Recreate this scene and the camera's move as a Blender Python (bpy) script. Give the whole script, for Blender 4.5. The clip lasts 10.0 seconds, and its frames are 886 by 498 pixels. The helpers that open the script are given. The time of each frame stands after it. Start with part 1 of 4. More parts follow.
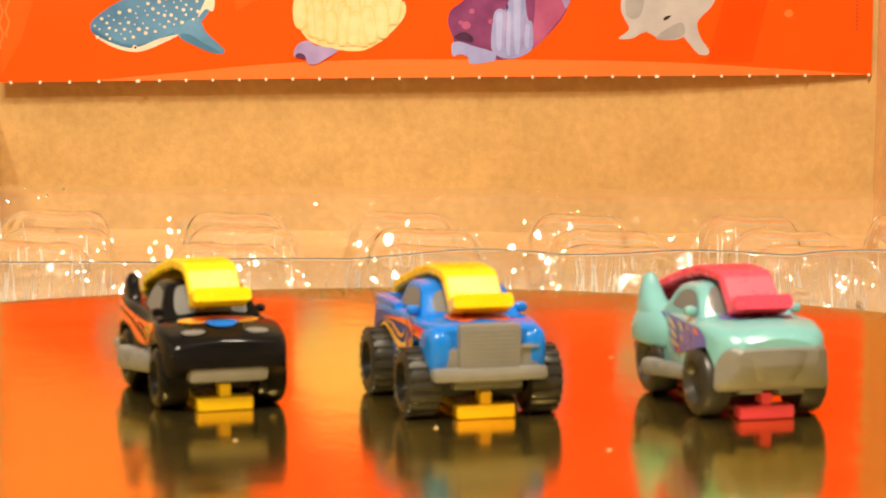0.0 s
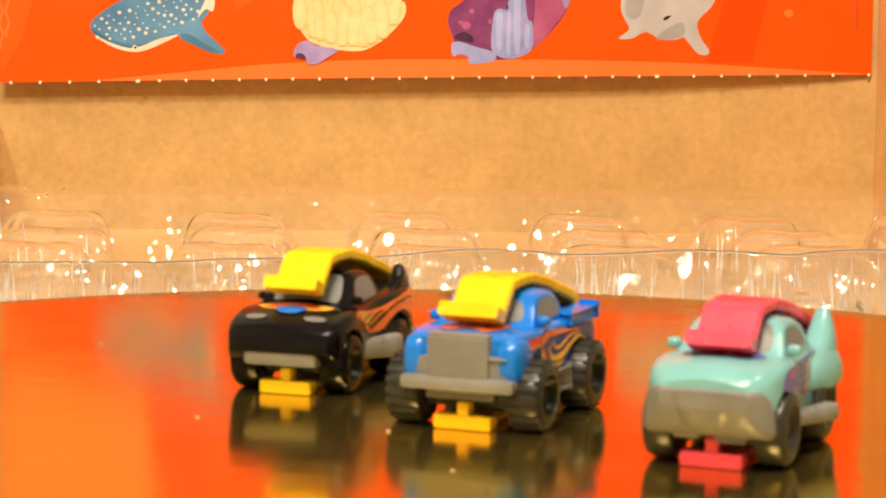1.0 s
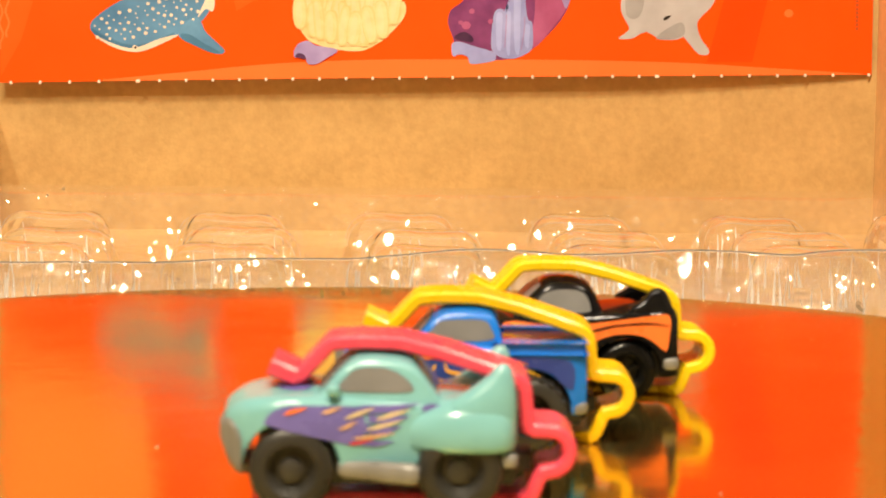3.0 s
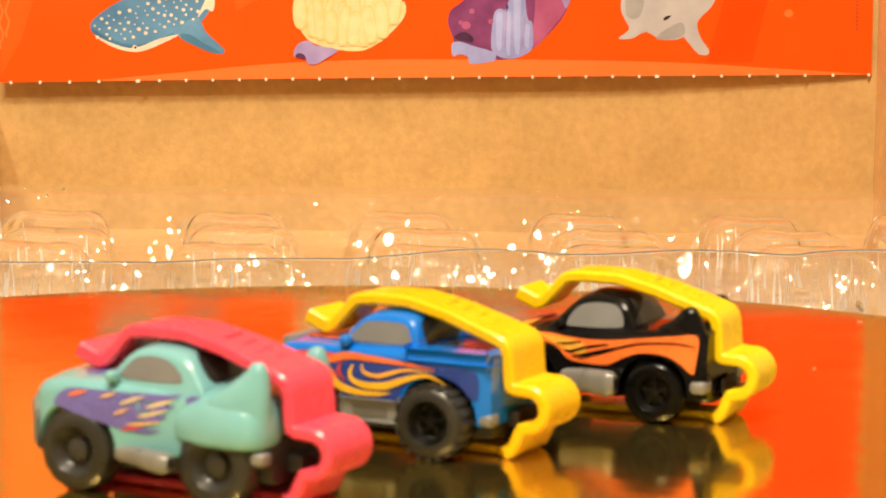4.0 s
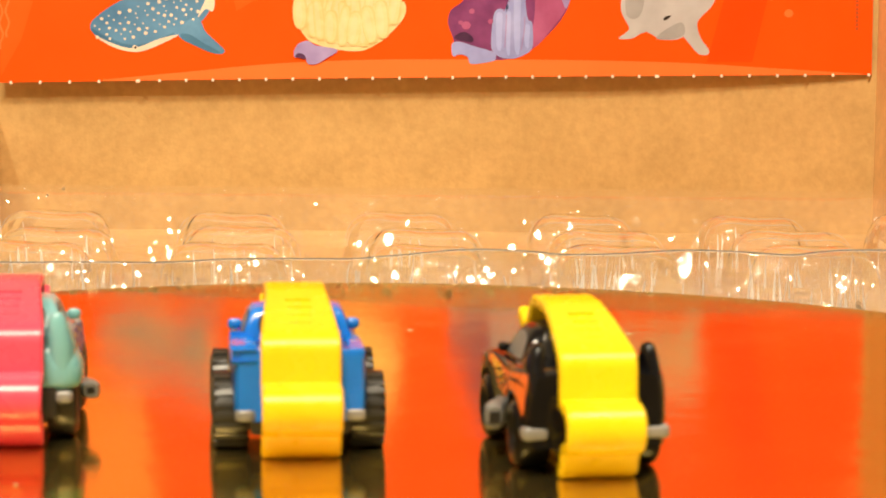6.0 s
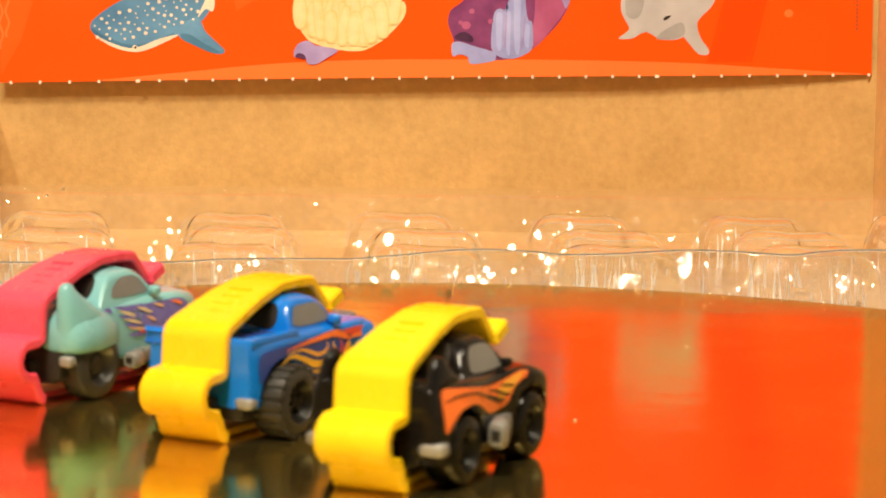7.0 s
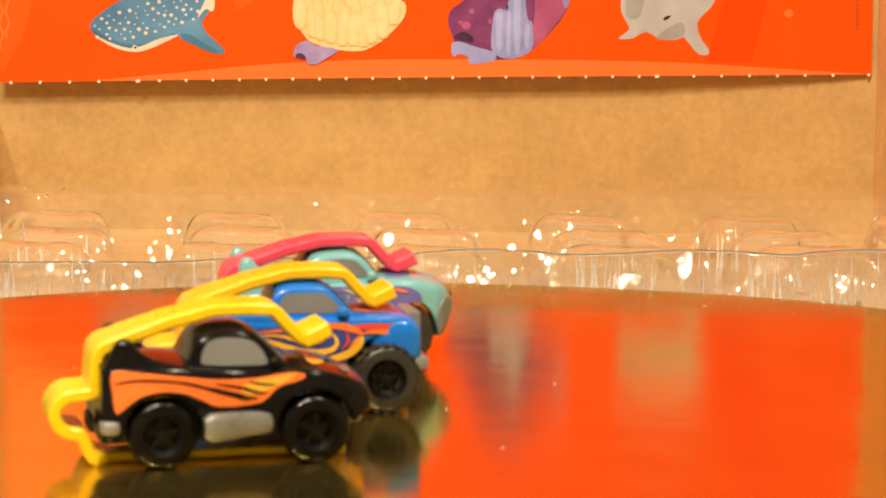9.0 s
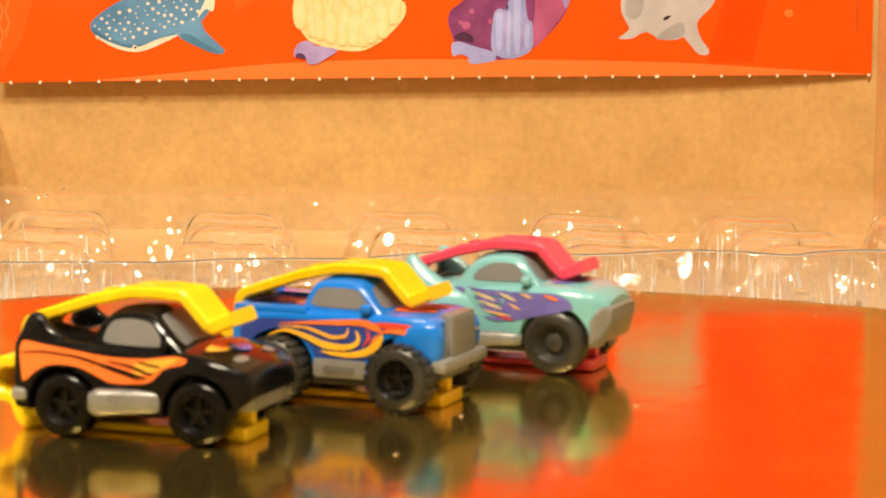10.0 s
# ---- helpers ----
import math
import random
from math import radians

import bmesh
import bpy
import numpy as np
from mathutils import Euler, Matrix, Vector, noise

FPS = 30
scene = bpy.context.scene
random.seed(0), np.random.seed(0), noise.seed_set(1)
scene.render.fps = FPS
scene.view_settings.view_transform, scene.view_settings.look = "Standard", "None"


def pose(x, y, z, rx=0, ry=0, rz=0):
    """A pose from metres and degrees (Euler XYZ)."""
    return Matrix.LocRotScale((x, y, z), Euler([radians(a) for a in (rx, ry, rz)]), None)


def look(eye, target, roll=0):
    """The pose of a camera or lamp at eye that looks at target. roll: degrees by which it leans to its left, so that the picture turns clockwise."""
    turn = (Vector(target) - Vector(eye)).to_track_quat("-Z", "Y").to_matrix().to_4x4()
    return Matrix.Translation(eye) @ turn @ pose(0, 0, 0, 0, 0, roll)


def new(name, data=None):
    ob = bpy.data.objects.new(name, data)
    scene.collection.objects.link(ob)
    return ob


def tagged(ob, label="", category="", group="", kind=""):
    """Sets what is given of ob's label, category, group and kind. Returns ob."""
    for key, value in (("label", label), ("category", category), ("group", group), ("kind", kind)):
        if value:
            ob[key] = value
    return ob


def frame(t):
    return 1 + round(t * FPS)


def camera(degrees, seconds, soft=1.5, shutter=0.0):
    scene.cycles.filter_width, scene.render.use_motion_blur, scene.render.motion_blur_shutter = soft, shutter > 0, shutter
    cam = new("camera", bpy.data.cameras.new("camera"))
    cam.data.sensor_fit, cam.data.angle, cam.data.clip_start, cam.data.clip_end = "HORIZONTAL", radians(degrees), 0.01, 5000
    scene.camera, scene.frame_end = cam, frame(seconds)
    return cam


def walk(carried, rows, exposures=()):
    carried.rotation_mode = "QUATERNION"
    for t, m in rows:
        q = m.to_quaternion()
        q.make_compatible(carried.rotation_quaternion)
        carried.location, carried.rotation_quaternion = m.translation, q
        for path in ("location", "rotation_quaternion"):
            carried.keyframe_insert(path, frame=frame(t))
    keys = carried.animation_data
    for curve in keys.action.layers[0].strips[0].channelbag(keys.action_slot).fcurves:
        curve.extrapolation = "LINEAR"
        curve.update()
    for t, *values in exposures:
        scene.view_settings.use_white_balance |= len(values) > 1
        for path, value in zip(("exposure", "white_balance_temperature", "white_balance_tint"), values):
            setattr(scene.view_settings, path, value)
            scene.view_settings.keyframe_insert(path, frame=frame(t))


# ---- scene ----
cam = camera(20.62, 10.0, soft=1.75, shutter=0.5)
EYE = (0.0, 0.0, 0.0707)
PITCH = 0.118
CAM_POSE = look(EYE, (0.0, math.cos(PITCH), 0.0707 - math.sin(PITCH)), 0.44)
cam.data.dof.use_dof, cam.data.dof.focus_distance, cam.data.dof.aperture_fstop = True, 0.66, 75.0
walk(cam, [(0.0, CAM_POSE), (10.0, CAM_POSE)], exposures=[(0.0, -0.05), (5.5, -0.05), (7.5, -0.12), (8.5, -0.19), (9.0, -0.20), (9.5, -0.13), (10.0, -0.05)])

# the plate's turn in radians at the given seconds
TURN = [(0.0, 0.0), (0.5, -0.3225), (1.0, -0.6790), (1.5, -0.9965), (1.9, -1.2457), (2.5, -1.5966), (4.0, -2.3244), (4.5, -2.5088), (5.0, -2.6925),
        (5.5, -3.0052), (7.0, -3.9345), (7.4, -4.1450), (8.0, -4.4300), (8.5, -4.6270), (9.0, -4.8024), (9.5, -5.0503), (10.0, -5.3740)]
AXIS = (-0.0086, 0.3734)


def turned(t):
    """The plate's turn at t seconds, on a smooth line through TURN."""
    def slope(k):
        a, b = TURN[max(k - 1, 0)], TURN[min(k + 1, len(TURN) - 1)]
        return (b[1] - a[1]) / (b[0] - a[0])
    k = max(i for i in range(len(TURN) - 1) if TURN[i][0] <= t + 1e-6)
    (ta, va), (tb, vb) = TURN[k], TURN[k + 1]
    h, u = tb - ta, (t - ta) / (tb - ta)
    return va * (1 + 2 * u) * (1 - u) ** 2 + h * slope(k) * u * (1 - u) ** 2 + vb * u * u * (3 - 2 * u) + h * slope(k + 1) * u * u * (u - 1)


# the clear trays stand many layers deep
scene.cycles.transparent_max_bounces = 48

# ---- light ----
world = bpy.data.worlds.new("world")
world.use_nodes = True
scene.world = world
world.node_tree.nodes["Background"].inputs[0].default_value = (1.0, 0.78, 0.55, 1)
world.node_tree.nodes["Background"].inputs[1].default_value = 0.25


def ceiling_lamp(x, y, z, size, watts, target):
    data = bpy.data.lights.new("ceiling_lamp", "AREA")
    data.shape, data.size, data.energy, data.color = "DISK", size, watts, (1.0, 0.855, 0.625)
    ob = new("ceiling_lamp_light", data)
    ob.matrix_world = look((x, y, z), target)
    return ob


ceiling_lamp(-0.14, -0.45, 1.75, 0.30, 46.0, (0, 0.5, 0))
ceiling_lamp(0.60, 0.05, 1.75, 0.20, 13.0, (0, 0.5, 0))
ceiling_lamp(-0.65, -0.90, 1.75, 0.20, 31.0, (0, 0.5, 0))


# ---- materials ----
def material(name, color, rough=0.5, metal=0.0, vary=0.08, scale=200.0, bump=0.0, bump_scale=600.0, coat=0.0, ior=1.5, rough_vary=0.08, second=None, gloss=0.5):
    m = bpy.data.materials.new(name)
    m.use_nodes = True
    n, l = m.node_tree.nodes, m.node_tree.links
    b = n["Principled BSDF"]
    b.inputs["Metallic"].default_value = metal
    b.inputs["IOR"].default_value = ior
    b.inputs["Specular IOR Level"].default_value = gloss
    b.inputs["Coat Weight"].default_value = coat
    b.inputs["Coat Roughness"].default_value = 0.08
    tex = n.new("ShaderNodeTexCoord")
    a = n.new("ShaderNodeTexNoise")
    a.inputs["Scale"].default_value, a.inputs["Detail"].default_value = scale, 6
    l.new(tex.outputs["Object"], a.inputs["Vector"])
    c = n.new("ShaderNodeTexNoise")
    c.inputs["Scale"].default_value, c.inputs["Detail"].default_value = scale / 7, 3
    l.new(tex.outputs["Object"], c.inputs["Vector"])
    add = n.new("ShaderNodeMath")
    add.operation = "ADD"
    l.new(a.outputs["Fac"], add.inputs[0])
    l.new(c.outputs["Fac"], add.inputs[1])
    ramp = n.new("ShaderNodeMapRange")
    ramp.inputs["From Min"].default_value, ramp.inputs["From Max"].default_value = 0.7, 1.3
    l.new(add.outputs[0], ramp.inputs["Value"])
    mix = n.new("ShaderNodeMix")
    mix.data_type = "RGBA"
    low = second or tuple(v * (1 - vary * 2) for v in color)
    high = tuple(min(1.0, v * (1 + vary)) for v in color)
    mix.inputs[6].default_value = (*low, 1)
    mix.inputs[7].default_value = (*high, 1)
    l.new(ramp.outputs[0], mix.inputs[0])
    l.new(mix.outputs[2], b.inputs["Base Color"])
    rr = n.new("ShaderNodeMapRange")
    rr.inputs["To Min"].default_value = max(0.01, rough - rough_vary)
    rr.inputs["To Max"].default_value = rough + rough_vary
    l.new(ramp.outputs[0], rr.inputs["Value"])
    l.new(rr.outputs[0], b.inputs["Roughness"])
    if bump:
        d = n.new("ShaderNodeTexNoise")
        d.inputs["Scale"].default_value, d.inputs["Detail"].default_value = bump_scale, 4
        l.new(tex.outputs["Object"], d.inputs["Vector"])
        k = n.new("ShaderNodeBump")
        k.inputs["Strength"].default_value, k.inputs["Distance"].default_value = bump, 0.0004
        l.new(d.outputs["Fac"], k.inputs["Height"])
        l.new(k.outputs[0], b.inputs["Normal"])
    return m


def plastic_sheet(name, haze_part, streak, strength, ior, grain=0.025):
    """Thin clear blister plastic: see-through, with sharp gloss."""
    m = bpy.data.materials.new(name)
    m.use_nodes = True
    n, l = m.node_tree.nodes, m.node_tree.links
    n.remove(n["Principled BSDF"])
    clear = n.new("ShaderNodeBsdfTransparent")
    clear.inputs[0].default_value = (0.995, 0.992, 0.985, 1)
    gloss = n.new("ShaderNodeBsdfGlossy")
    gloss.inputs["Roughness"].default_value = grain
    gloss.inputs["Color"].default_value = (1, 1, 1, 1)
    fres = n.new("ShaderNodeFresnel")
    fres.inputs[0].default_value = ior
    tex = n.new("ShaderNodeTexCoord")
    noise_a = n.new("ShaderNodeTexNoise")
    noise_a.inputs["Scale"].default_value, noise_a.inputs["Detail"].default_value = 160, 3
    spread = n.new("ShaderNodeMapping")
    spread.inputs["Scale"].default_value = (1.0, 1.0, streak)
    l.new(tex.outputs["Object"], spread.inputs["Vector"])
    l.new(spread.outputs[0], noise_a.inputs["Vector"])
    k = n.new("ShaderNodeBump")
    k.inputs["Strength"].default_value, k.inputs["Distance"].default_value = strength, 0.001
    l.new(noise_a.outputs["Fac"], k.inputs["Height"])
    l.new(k.outputs[0], gloss.inputs["Normal"])
    l.new(k.outputs[0], fres.inputs["Normal"])
    haze = n.new("ShaderNodeBsdfDiffuse")
    haze.inputs[0].default_value = (0.88, 0.90, 0.90, 1)
    body = n.new("ShaderNodeMixShader")
    body.inputs[0].default_value = haze_part
    l.new(clear.outputs[0], body.inputs[1])
    l.new(haze.outputs[0], body.inputs[2])
    mix = n.new("ShaderNodeMixShader")
    l.new(fres.outputs[0], mix.inputs[0])
    l.new(body.outputs[0], mix.inputs[1])
    l.new(gloss.outputs[0], mix.inputs[2])
    l.new(mix.outputs[0], n["Material Output"].inputs[0])
    return m


def print_shades(name, low, high, scale):
    """Printed paper that runs between two inks in soft patches."""
    return material(name, high, 0.45, vary=0.05, scale=scale, second=low)


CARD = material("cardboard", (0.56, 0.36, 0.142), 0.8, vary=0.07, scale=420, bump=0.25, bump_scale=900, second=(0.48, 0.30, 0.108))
# side panels: same cardboard made paler, for the light the right wall catches
CARD_SIDE_LIT = material("cardboard_side_lit", (0.76, 0.50, 0.23), 0.8, vary=0.07, scale=420, bump=0.25, bump_scale=900)
ORANGE_PAPER = material("orange_paper", (0.88, 0.091, 0.002), 0.5, vary=0.03, scale=60, gloss=0.15)
PEACH_INK = material("peach_ink", (0.88, 0.19, 0.04), 0.5, vary=0.03, scale=60, gloss=0.15)
PANEL_INK = material("pale_panel_ink", (0.94, 0.29, 0.10), 0.5, vary=0.03, scale=60, gloss=0.15)
SOFT_INK = material("soft_orange_ink", (0.88, 0.115, 0.008), 0.5, vary=0.03, scale=60, gloss=0.15)
DEEP_INK = material("deep_orange_ink", (0.86, 0.068, 0.001), 0.5, vary=0.03, scale=60, gloss=0.15)
PAPER_WHITE = material("paper_white", (0.85, 0.72, 0.6), 0.6)
PLATE = material("brown_lacquer", (0.76, 0.59, 0.21), 0.12, metal=0.972, vary=0.06, scale=60, bump=0.14, bump_scale=130, rough_vary=0.03)
PLATE.node_tree.nodes["Principled BSDF"].inputs["Specular Tint"].default_value = (0.97, 0.92, 0.58, 1)
WOOD = material("table_wood", (0.22, 0.11, 0.05), 0.45, vary=0.2, scale=40)
WALL = material("cream_wall", (0.50, 0.43, 0.33), 0.8, vary=0.03, scale=8)
CLEAR = plastic_sheet("clear_plastic", 0.035, 0.2, 0.35, 1.3)
CLEAR_WALL = plastic_sheet("hazy_clear_plastic", 0.27, 0.15, 0.6, 1.3)
STREAK_MILK = plastic_sheet("milky_streak_plastic", 0.8, 0.2, 0.3, 1.3)
CLEAR_FACET = plastic_sheet("crinkled_clear_plastic", 0.02, 1.0, 0.0, 1.5, 0.006)
CLEAR_OUTLINE = plastic_sheet("hazy_outline_plastic", 0.45, 1.0, 0.2, 1.3)
SPECK = material("dust_white", (0.6, 0.45, 0.3), 0.6)
BLACK = material("gloss_black", (0.005, 0.005, 0.006), 0.11, vary=0.1, gloss=0.32)
TYRE_BLACK = material("tyre_gloss_black", (0.003, 0.003, 0.003), 0.20, vary=0.1, gloss=0.3)
TYRE_GREY = material("tyre_grey", (0.031, 0.029, 0.025), 0.34, vary=0.15, bump=0.1)
RIM_DARK = material("rim_dark", (0.005, 0.005, 0.0045), 0.34, gloss=0.28)
RIM_GREY = material("rim_grey", (0.036, 0.034, 0.031), 0.38)
BLUE = material("gloss_blue", (0.004, 0.18, 0.74), 0.22, vary=0.06, coat=0.4)
BLUE_DARK = material("dark_blue_ink", (0.03, 0.06, 0.30), 0.3)
MINT = material("gloss_mint", (0.19, 0.455, 0.50), 0.22, vary=0.05, coat=0.4)
GREY = material("grey_plastic", (0.19, 0.185, 0.178), 0.35, vary=0.08, bump=0.05)
GREY_DARK = material("grey_plastic_dark", (0.13, 0.125, 0.11), 0.35, vary=0.1)
SILVER = material("silver_paint", (0.26, 0.256, 0.25), 0.33, metal=0.2, vary=0.15)
GLASS_GREY = material("window_grey", (0.175, 0.175, 0.18), 0.33)
REAR_GLASS = material("dark_rear_glass", (0.03, 0.027, 0.024), 0.2)
YELLOW = material("yellow_plastic", (0.90, 0.61, 0.005), 0.27, vary=0.03, bump=0.04)
AMBER = material("amber_plastic", (0.95, 0.55, 0.004), 0.27, vary=0.03, bump=0.04)
PINK = material("pink_plastic", (0.88, 0.07, 0.13), 0.27, vary=0.03, bump=0.04)
INK_ORANGE = material("orange_ink", (0.90, 0.19, 0.035), 0.3, vary=0.08)
INK_GOLD = material("gold_ink", (0.86, 0.42, 0.05), 0.3, vary=0.08)
INK_RED = material("red_ink", (0.70, 0.06, 0.03), 0.3, vary=0.1)
INK_YELLOW = material("yellow_ink", (0.88, 0.48, 0.03), 0.3, vary=0.06)
INK_PURPLE = material("purple_ink", (0.15, 0.13, 0.44), 0.3, vary=0.1)
INK_PALE = material("pale_flame_ink", (0.62, 0.50, 0.32), 0.3, vary=0.1)
INK_PEACH = material("peach_flame_ink", (0.68, 0.40, 0.22), 0.3, vary=0.1)
DARK = material("dark_underside", (0.015, 0.012, 0.010), 0.5)
WHALE = print_shades("whale_blue", (0.05, 0.16, 0.34), (0.12, 0.31, 0.56), 90)
WHALE_DEEP = print_shades("whale_deep_blue", (0.03, 0.11, 0.24), (0.07, 0.22, 0.40), 90)
WHALE_FIN = print_shades("whale_fin_blue", (0.05, 0.17, 0.36), (0.15, 0.36, 0.62), 120)
CREAM_YELLOW = print_shades("pale_yellow", (0.70, 0.55, 0.20), (0.80, 0.68, 0.38), 260)
GOLD_SHADE = print_shades("yellow_shade", (0.66, 0.50, 0.17), (0.76, 0.62, 0.30), 260)
LILAC = print_shades("lilac", (0.24, 0.18, 0.46), (0.44, 0.36, 0.70), 120)
LILAC_BLUE = print_shades("lilac_blue", (0.22, 0.25, 0.58), (0.38, 0.42, 0.82), 120)
BRANCH_LIGHT = print_shades("pale_lilac_blue", (0.30, 0.36, 0.74), (0.44, 0.50, 0.90), 120)
PLUM = print_shades("plum", (0.14, 0.025, 0.13), (0.30, 0.07, 0.24), 160)
ROSE = print_shades("rose", (0.34, 0.07, 0.20), (0.50, 0.14, 0.33), 160)
CORAL_LIGHT = print_shades("pale_cream", (0.72, 0.58, 0.29), (0.80, 0.69, 0.42), 260)
HOLE = print_shades("deep_plum", (0.04, 0.01, 0.05), (0.09, 0.03, 0.11), 160)
PALE_GREY = print_shades("pale_grey", (0.40, 0.41, 0.46), (0.54, 0.55, 0.60), 110)
SHADE_GREY = print_shades("shade_grey", (0.27, 0.275, 0.31), (0.42, 0.43, 0.47), 110)
INK_DARK = material("dark_ink", (0.02, 0.015, 0.015), 0.5)
INK_BROWN = material("small_print", (0.45, 0.07, 0.01), 0.5)


# ---- helpers of this scene ----
MM = 0.001


def finish(bm, name, mat, sharp=38.0, scale=MM):
    """A mesh from a bmesh in millimetres, smooth but for its sharp edges."""
    bmesh.ops.recalc_face_normals(bm, faces=bm.faces)
    for f in bm.faces:
        f.smooth = True
    for e in bm.edges:
        if len(e.link_faces) == 2:
            e.smooth = e.calc_face_angle(0) < radians(sharp)
    me = bpy.data.meshes.new(name)
    bm.transform(Matrix.Scale(scale, 4))
    bm.to_mesh(me)
    bm.free()
    me.materials.append(mat)
    return me


def part(name, bm, mat, parent=None, label="", sharp=38.0, scale=MM):
    ob = new(name, finish(bm, name, mat, sharp, scale))
    ob.parent = parent
    if label:
        tagged(ob, label)
    return ob


def flat_face(name, corners, mat, parent, label="", scale=MM):
    """A thin printed shape: one outline, filled with flat triangles."""
    bm = bmesh.new()
    f = bm.faces.new([bm.verts.new(c) for c in corners])
    bmesh.ops.triangulate(bm, faces=[f])
    me = bpy.data.meshes.new(name)
    bm.transform(Matrix.Scale(scale, 4))
    bm.to_mesh(me)
    bm.free()
    me.materials.append(mat)
    ob = new(name, me)
    ob.parent = parent
    return tagged(ob, label)


def empty(name):
    ob = new(name)
    ob.empty_display_size = 0.01
    return ob


def curve_through(points, steps=6, closed=False):
    """Points of a smooth line through the given ones (any dimension)."""
    p = [np.array(q, float) for q in points]
    out, n = [], len(p)
    for i in range(n if closed else n - 1):
        if closed:
            a, b, c, d = p[i - 1], p[i], p[(i + 1) % n], p[(i + 2) % n]
        else:
            a, b, c, d = p[max(i - 1, 0)], p[i], p[i + 1], p[min(i + 2, n - 1)]
        for k in range(steps):
            t = k / steps
            out.append(0.5 * (2 * b + (c - a) * t + (2 * a - 5 * b + 4 * c - d) * t * t + (3 * b - a - 3 * c + d) * t ** 3))
    if not closed:
        out.append(p[-1])
    return out


def table(rows):
    """A smooth function of one number through rows of (at, value)."""
    xs, ys = zip(*[(q[0], q[1]) for q in curve_through(sorted(rows), 8)])
    return lambda v: float(np.interp(v, xs, ys))


def box_bm(x0, x1, y0, y1, z0, z1, bevel=0.3, bm=None):
    own = bm is None
    bm = bm or bmesh.new()
    made = bmesh.ops.create_cube(bm, size=1.0)["verts"]
    for v in made:
        v.co = Vector((x0 + (v.co.x + 0.5) * (x1 - x0), y0 + (v.co.y + 0.5) * (y1 - y0), z0 + (v.co.z + 0.5) * (z1 - z0)))
    if bevel:
        edges = {e for v in made for e in v.link_edges}
        bmesh.ops.bevel(bm, geom=list(edges), offset=bevel, segments=2, profile=0.6, affect="EDGES")
    return bm


def rings_bm(rings, cap=True, closed=True):
    bm = bmesh.new()
    vs = [[bm.verts.new(p) for p in r] for r in rings]
    n = len(rings[0])
    for a, b in zip(vs, vs[1:]):
        for i in range(n if closed else n - 1):
            j = (i + 1) % n
            bm.faces.new((a[i], a[j], b[j], b[i]))
    if cap:
        bm.faces.new(vs[0])
        bm.faces.new(list(reversed(vs[-1])))
    return bm


def lathe_x(profile, turns=40, x=0.0, y=0.0, z=0.0):
    """A ring of revolution about the x axis; the profile is a closed line of (x, radius)."""
    bm = bmesh.new()
    rows = []
    for k in range(turns):
        a = 2 * math.pi * k / turns
        rows.append([bm.verts.new((x + px, y + r * math.cos(a), z + r * math.sin(a))) for px, r in profile])
    n = len(profile)
    for k in range(turns):
        a, b = rows[k], rows[(k + 1) % turns]
        for i in range(n):
            j = (i + 1) % n
            bm.faces.new((a[i], a[j], b[j], b[i]))
    return bm


class Shell:
    """A car body or cabin lofted along its length: floor, roof line and sides are functions."""

    def __init__(self, ys, floor, roof, side, corner=1.2, crown=0.5, foot=0.4):
        self.ys, self.floor, self.roof, self.side, self.corner, self.crown, self.foot = ys, floor, roof, side, corner, crown, foot

    def section(self, y):
        zb, zt = self.floor(y), self.roof(y)
        zt = max(zt, zb + 0.3)
        r = min(self.corner, (zt - zb) * 0.45)
        q = min(self.foot, (zt - zb) * 0.2)
        half = [(0, zb), (self.side(y, zb) * 0.5, zb), (self.side(y, zb) - q, zb)]
        for k in range(1, 7):
            z = zb + q + (zt - r - zb - q) * (k - 1) / 5
            half.append((self.side(y, z), z))
        x1 = self.side(y, zt) - r
        xs = self.side(y, zt - r)
        for a in (25, 50, 72, 90):
            c, s = math.cos(radians(a)), math.sin(radians(a))
            half.append((x1 + (xs - x1) * c, zt - r + r * s))
        for f in (0.66, 0.33, 0):
            half.append((x1 * f, zt + self.crown * (1 - f * f)))
        return half

    def ring(self, y):
        h = self.section(y)
        return [(x, y, z) for x, z in h] + [(-x, y, z) for x, z in reversed(h[1:-1])]

    def bm(self):
        return rings_bm([self.ring(y) for y in self.ys])

    def top(self, x, y):
        zt = self.roof(y)
        x1 = max(self.side(y, zt) - self.corner, 0.1)
        return zt + self.crown * (1 - min(1.0, (x / x1) ** 2))


def arched(floor, hubs, hub_z, radius):
    def f(y):
        z = floor(y)
        for h in hubs:
            if abs(y - h) < radius:
                z = max(z, hub_z + math.sqrt(radius * radius - (y - h) ** 2))
        return z
    return f


def stations(y0, y1, hubs, radius, step=1.0):
    ys = set(np.arange(y0, y1, step).round(3)) | {y1}
    for h in hubs:
        ys = {y for y in ys if abs(y - h) > radius + 0.15}
        ys |= {round(h + radius * math.cos(radians(a)), 3) for a in range(0, 181, 10)}
        ys |= {h - radius - 0.02, h + radius + 0.02}
    return sorted(y for y in ys if y0 <= y <= y1)


def on_side(shell, sign, lift):
    return lambda y, z: (sign * (shell.side(y, z) + lift), y, z)


def on_top(shell, lift):
    return lambda x, y: (x, y, shell.top(x, y) + lift)


